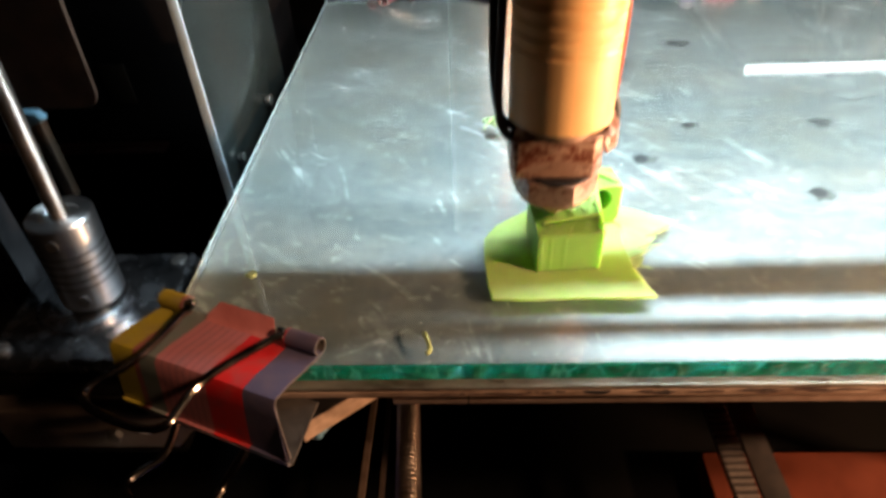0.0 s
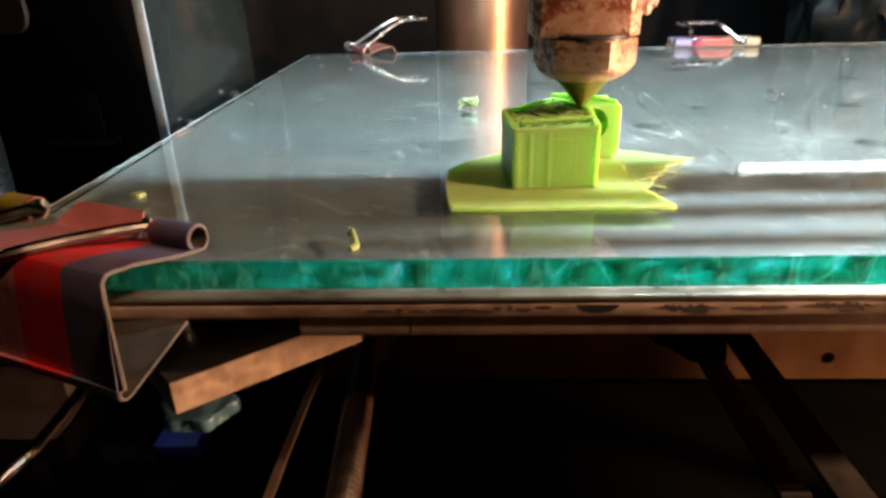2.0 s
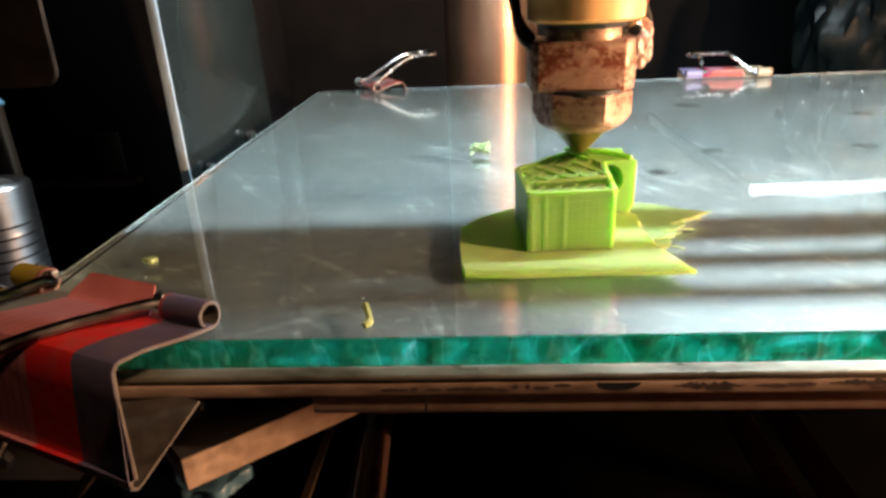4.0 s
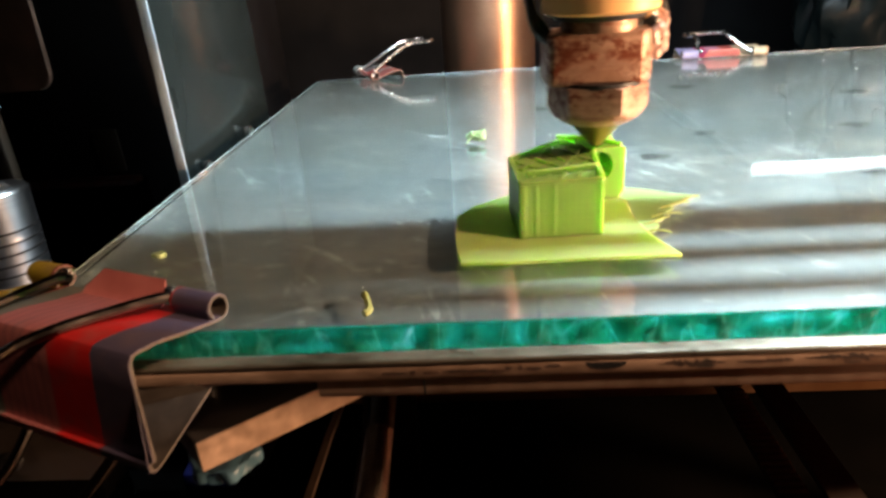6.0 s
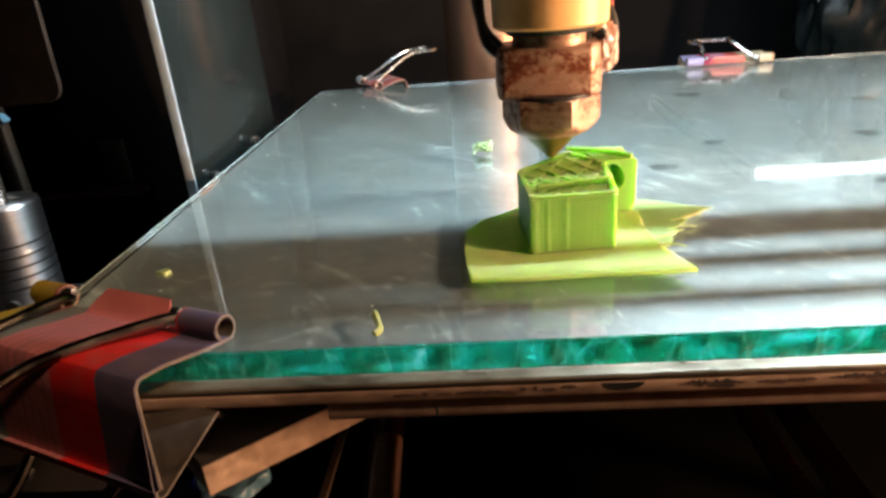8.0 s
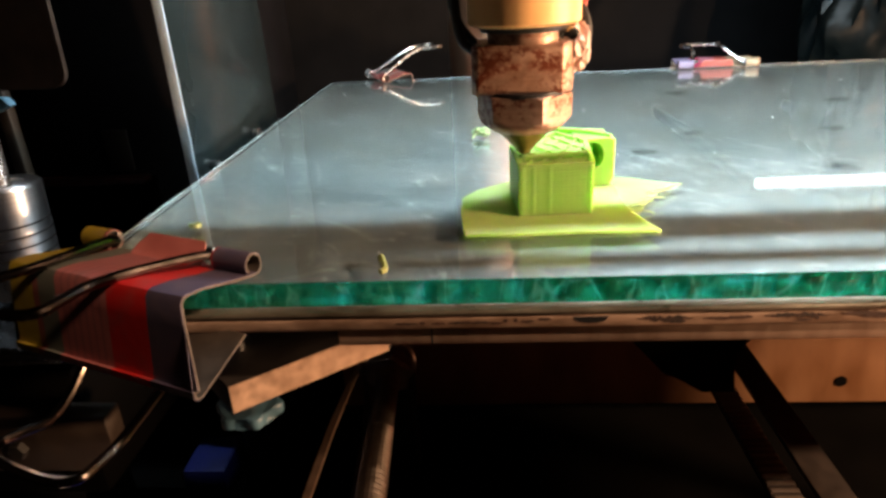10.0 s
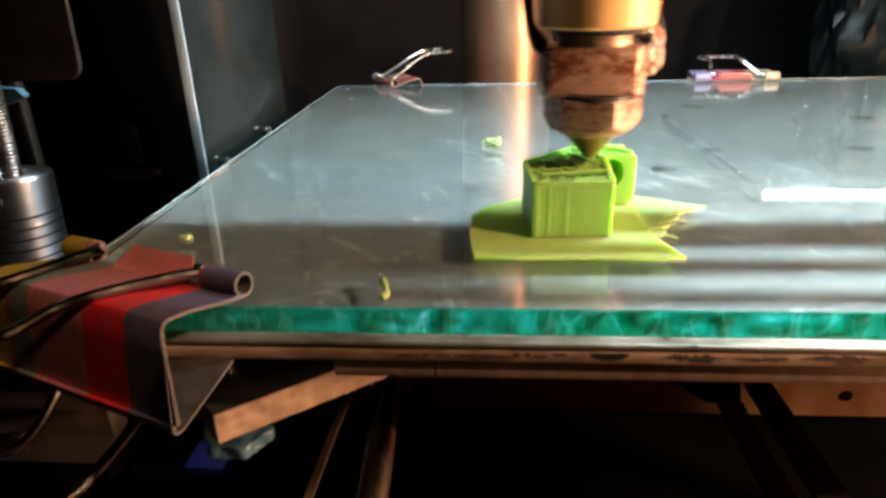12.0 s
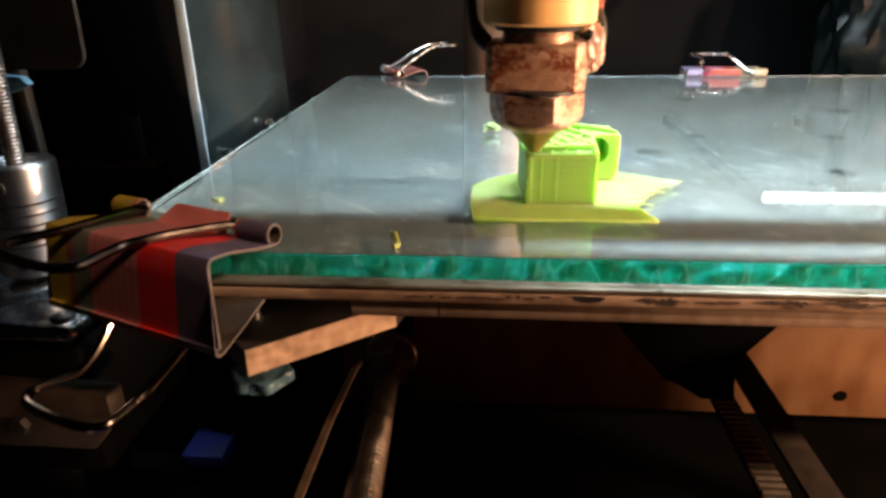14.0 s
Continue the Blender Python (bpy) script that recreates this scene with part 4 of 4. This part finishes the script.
def left_side():
    ob = thing("side_panel", (-7.5, 100, TABLE), "tall smoked side panel with a pale grey front edge", "panel")
    part("sheet", prism([(77.2, -16), (147, -16), (139, 130), (77.2, 130)], "x", -8.7, -6.5, 0.2), M_PANEL, ob, "smoked grey sheet")
    part("white_edge", box(-8.75, -6.45, 76.6, 77.15, -16, 130, 0.1), M_PALEEDGE, ob, "pale grey cut edge")
    part("foot", box(-9.6, -6, 76.8, 147, TABLE, -16.1, 0.3), M_BLACK, ob, "black foot rail")
    part("bolt", lathe([(1.8, -6.3), (2.0, -6.0), (2.0, -4.4), (1.2, -4.0)], (0, 120, -1.5), "x", 14), M_STEEL, ob)
    part("bolt", lathe([(1.2, -6.3), (1.4, -6.0), (1.4, -4.4), (0.8, -4.0)], (0, 86, -2.0), "x", 14), M_STEEL, ob)
    cx, cy = -37.5, 50.6

    def lean(bm):
        for v in bm.verts:
            v.co.x += 0.05 * (v.co.z - 5)
            v.co.z -= 0.2
        return bm

    ob = thing("shaft_coupling", (cx, cy, -20), "turned aluminium shaft coupling with a spiral cut", "coupling")
    prof = [(7.0, -19.8), (7.6, -19.4)]
    for k in range(5):
        z = -12.6 + 2.35 * k
        prof += [(7.6, z), (6.8, z + 0.02), (6.8, z + 0.42), (7.6, z + 0.44)]
    prof += [(7.6, 4.9), (7.2, 5.3), (4.4, 5.3), (4.4, 4.6)]
    body = part("sleeve", lean(lathe(prof, (cx, cy, 0), "z", 48)), M_COUPLER, ob)
    for k in range(5):
        z = -12.6 + 2.35 * k
        part("slit", lean(lathe([(7.1, z), (7.64, z + 0.02), (7.64, z + 0.42), (7.1, z + 0.44)], (cx, cy, 0), "z", 48)), M_BLACK, body)
    for dx, z in ((2.0, -16.0), (0.6, 1.2)):
        part("set_screw", lean(lathe([(1.6, -7.7), (1.6, -6.8)], (cx + dx, cy, z), "y", 14)), M_BLACK, body)
    ob = thing("lead_screw", (cx, cy, 5), "threaded steel lead screw rising from the coupling", "screw")
    prof, h = [], -4.0
    while h < 150:
        prof += [(1.7, h), (2.1, h + 0.4)]
        h += 0.8
    part("thread", lean(lathe(prof + [(1.7, h)], (cx, cy, 0), "z", 16)), M_SCREW, ob)
    ob = thing("stepper_motor", (-40, 51, -66), "black stepper motor with a bright aluminium end cap", "motor")
    part("body", box(-61, -19, 30, 72, -62, -28.4, 2), M_TABLE, ob)
    part("end_cap", box(-61, -19, 30, 72, -28.3, -24.2, 1.8, seg=3), M_CAP, ob, "bright aluminium end cap")
    part("boss", lathe([(11, -24.2), (11, -22.6), (10.4, -22.2)], (cx - 4.6, cy, 0), "z", 40), M_CAP, ob)
    part("shaft", lathe([(2.5, -22.3), (2.5, -18)], (cx - 4.2, cy, 0), "z", 16), M_STEEL, ob)
    for x, y in ((-23.5, 34.5), (-56.5, 34.5), (-23.5, 67.5)):
        part("screw", lathe([(2.4, -24.3), (2.4, -23.4), (1.8, -23.0)], (x, y, 0), "z", 16), M_WIRE, ob)
    part("mount", box(-60, -44, 52, 72, TABLE, -62.2, 1), M_BLACK, ob)
    ob = thing("motor_bracket", (-28, 27, -50), "cut metal bracket below the motor", "bracket")
    part("plate", prism([(-60, -35), (-11, -36.5), (-11, -43), (-16.5, -50), (-60, -50)], "y", 24.5, 29.9, 0.4), M_BRACKET, ob)
    part("bolt", lathe([(1.8, 21.8), (2.1, 22.1), (2.1, 23.4)], (-31, 1.2, -44), "y", 6), M_WIRE, ob)
    ob = thing("axis_end_plate", (-44, 73, 21), "brown rounded axis end plate on the screw", "plate")
    corner = [(-33.5 + 3.5 * math.cos(t), 25.3 + 3.5 * math.sin(t)) for t in [-math.pi / 2 + i * math.pi / 12 for i in range(7)]]
    part("plate", prism([(-80, 21.3)] + corner + [(-28.5, 76), (-80, 76)], "y", 71, 72.4, 0.3), M_BROWN, ob, smooth=False)
    part("blue_clip", prism([(-57.5, 16.7), (-53.5, 20.2), (-48, 19.7), (-46.5, 17.9), (-51.5, 15.9)], "y", 72, 75, 0.3), M_TEAL, ob, "blue plastic wire clip")
    part("post", box(-53.5, -50.5, 76, 79, -8, 40, 0.4), M_WOOD, ob)
    ob = thing("power_box", (-60, 130, TABLE), "black box with a dull red top flange", "box")
    part("body", box(-95, -41, 112, 121, TABLE, -13.4, 1.2), M_TABLE, ob)
    part("flange", box(-98, -39, 109, 114, -13.3, -11.4, 0.4), M_DULLRED, ob, "dull red flange")
    for k in range(5):
        part("rib", box(-66 + 3.4 * k, -64.4 + 3.4 * k, 110.6, 112.2, -27, -17, 0.3), M_TABLE, ob)
    ob = thing("dark_cabinet", (-70, 190, TABLE), "dark glossy cabinet standing behind the printer", "cabinet")
    part("body", box(-170, -22, 172, 230, TABLE, 90, 1.5), M_GLOSS, ob)
    part("label_plate", box(-88, -77.5, 171.2, 172.2, -26, -9, 0.3), M_WOOD, ob, "dull brown plate")


def right_side():
    ob = thing("board_wall", (150, 86, TABLE), "varnished brown cross board behind the drive belt", "board")
    part("board", box(22, 290, 84, 90, -79, -26, 0.6), M_BRONZE, ob)
    part("hole_rim", lathe([(1.7, 83.7), (1.7, 84.4)], (167.0, 0, -71.5), "y", 20), M_TABLE, ob, "dark screw hole")
    for x in (22, 282):
        part("foot", box(x, x + 8, 86, 94, TABLE, -79.2, 0.4), M_BLACK, ob)
    ob = thing("drive_belt", (125, 60, -57), "toothed rubber drive belt running under the bed", "belt")
    part("upper_run", box(121.6, 127.6, -70, 230, -44.4, -43.2, 0.2), M_BELT, ob)
    low = part("lower_run", box(121.6, 127.6, -70, 230, -58.6, -57.4, 0.2), M_BELT, ob)
    for k in range(70):
        part("tooth", box(121.8, 127.4, -40 + 2 * k, -38.9 + 2 * k, -57.5, -56.7, 0.15, seg=1), M_TOOTH, low)
    for y in (-70, 230):
        part("pulley", lathe([(9, 120.6), (9, 121.4), (6.5, 121.5), (6.5, 127.7), (9, 127.8), (9, 128.6)], (0, y, -50.9), "x", 28), M_ALU, ob)
        part("pulley_stand", box(116, 120.5, y - 6, y + 6, TABLE, -46, 0.5), M_BLACK, ob)
    ob = thing("belt_guide", (109, 45, TABLE), "black plastic belt guide on a short strut", "belt guide")
    guide = [(84, -11.2), (134, -11.2), (122.5, -26), (116.5, -33), (118, -43), (111, -43), (106.4, -39.3), (103, -38.5), (93, -27)]
    part("body", prism(guide, "y", 40, 49, 0.4), M_TABLE, ob)
    part("strut", box(106, 114, 48.8, 84, -34, -28, 0.3), M_TABLE, ob)
    ob = thing("threaded_rod", (42.2, 40, -52.5), "zinc threaded rod with a hex nut at its end", "rod")
    def slant(bm):
        for v in bm.verts:
            v.co.x -= 0.06 * (v.co.y - 20)
            v.co.z -= 0.05 * (v.co.y - 20)
        return bm

    part("thread", slant(threaded(42.2, -90, 40, -52, 3.2, 1.5)), M_ROD, ob, smooth=False)
    part("shank", slant(lathe([(2.9, 40), (3.1, 40.4), (3.1, 84)], (42.2, 0, -52), "y", 24)), M_ROD, ob)
    nut = lathe([(5.6, 63.6), (6.5, 64.6), (6.5, 69.2), (5.6, 70.2)], (42.2, 0, -52), "y", 6, turn=0.3)
    part("hex_nut", slant(nut), M_ROD, ob, smooth=False)
    part("washer", slant(lathe([(6.8, 70.3), (7.2, 70.6), (7.2, 71.7), (6.8, 72)], (42.2, 0, -52), "y", 28)), M_ROD, ob)
    part("stay", box(34, 44, 72, 84, TABLE, -49, 0.5), M_BLACK, ob)
    ob = thing("guide_rod", (50, 160, -29), "polished guide rod along the printer", "rod")
    part("shaft", lathe([(2.6, 91), (3.6, 92), (3.6, 300)], (50, 0, -29), "y", 24), M_WIRE, ob)
    ob2 = thing("guide_rod", (162, 160, -29), "polished guide rod along the printer", "rod")
    part("shaft", lathe([(2.6, 91), (3.6, 92), (3.6, 300)], (162, 0, -29), "y", 24), M_WIRE, ob2)
    for rod, x in ((ob, 50), (ob2, 162)):
        part("rod_stand", box(x - 6, x + 6, 288, 300, TABLE, -24, 0.6), M_BLACK, rod)
    ob = thing("wire_loop", (33, 40, -50), "bent dark strap beside the threaded rod", "strap")
    part("strap", prism(sheet([(-40, -42), (12, -42.8), (30, -43.8), (53, -47), (61, -49.5), (65, -54), (65, -61), (58, -67.6), (42, -70.7), (10, -74), (-40, -78)], 0.9), "x", 32.4, 33.8), M_STRAP, ob)
    ob = thing("copper_tube", (73, 262, TABLE), "dark copper-brown upright tube behind the bed", "tube")
    part("shell", lathe([(22.5, TABLE), (23, TABLE + 0.5), (23, 160), (22, 160.5)], (73, 262, 0), "z", 64), M_COPPER, ob)
    ob = thing("plastic_bag", (330, 420, TABLE), "crumpled dark teal plastic bag behind the bed", "bag")
    bm = bmesh.new()
    bmesh.ops.create_icosphere(bm, subdivisions=5, radius=1)
    for v in bm.verts:
        k = 1 + 0.16 * noise.noise(v.co * 2.5) + 0.09 * noise.noise(v.co * 7) + 0.04 * noise.noise(v.co * 17)
        v.co = Vector((v.co.x * 85 * k + 392, v.co.y * 45 * k + 430, max(v.co.z * 130 * k + 20, TABLE)))
    part("film", bm, M_BAG, ob)


def on_table():
    # added out of view: keeps the desk light off the board's left part
    ob = thing("shade_bar", (240, -6, TABLE), "unseen black bar on two posts, added to shade the board", "rail")
    part("bar", box(236, 244, -31, 25.5, -36, -11.2, 0.8), M_BLACK, ob)
    for y in (-31, 21):
        part("post", box(237, 243, y + 0.5, y + 3.5, TABLE, -36.1, 0.4), M_BLACK, ob)
    ob = thing("orange_board", (200, 0, TABLE), "orange painted base board under the belt", "board")
    part("board", box(130, 330, -150, 48, TABLE, -90, 0.8), M_ORANGE, ob)
    for x, y in ((152, 20),):
        part("screw", lathe([(1.3, -90.1), (1.3, -89.6), (0.9, -89.3)], (x, y, 0), "z", 14), M_STEEL, ob)
    ob = thing("paper_packet", (-50, 10, TABLE), "white and blue paper packet on the table", "packet")
    part("white_half", prism([(-61, 36.5), (-38, 31.6), (-44, 4), (-46, -30), (-58, -30)], "z", TABLE, -97, 0.3), M_PAPER, ob, "white paper face")
    part("stripe", prism([(-37.9, 31.6), (-36.6, 31.2), (-42, 2), (-44.5, -30), (-45.9, -30), (-43.9, 4)], "z", TABLE, -97.2, 0.1), M_WIRE, ob)
    part("inner_strip", prism([(-36.5, 31.2), (-31, 30), (-36, 0), (-39, -30), (-44.4, -30), (-41.9, 2)], "z", TABLE, -97, 0.2), M_PAPER, ob)
    part("blue_half", prism([(-30.9, 30), (-5, 23.6), (-10, -30), (-38.9, -30), (-35.9, 0)], "z", TABLE, -97, 0.3), M_BLUE, ob, "blue paper face")
    ob = thing("blue_block", (-24, 86, TABLE), "small blue plastic block below the bed", "block")
    part("body", box(-26, -13, 68, 84, TABLE, -90, 1), M_DIMBLUE, ob)
    ob = thing("filament_curl", (66, 25, TABLE), "curled yellow filament end lying on the table", "plastic scrap")
    pts = [(16, 26, -99), (28, 31, -96), (40, 33, -97), (54, 31, -99), (59, 28, -99)]
    pts += [(61 + 2.8 * math.cos(a), 27 + 2.8 * math.sin(a), -98.5 + a * 0.5) for a in [i * 0.7 for i in range(14)]]
    part("strand", tube(pts, 0.26, 8, smooth=2), M_FLAKE, ob)


gantry()
left_side()
right_side()
on_table()


# ---- motion ----
def motions():
    for ob in on_bed:
        x, y, z = ob["base"]
        walk(ob, [(t, pose(*mm(x, y + d, z))) for t, d in BED])
    for ob in on_head:
        x, y, z = ob["base"]
        walk(ob, [(t, pose(*mm(x + d, y, z))) for t, d in HEAD])


motions()
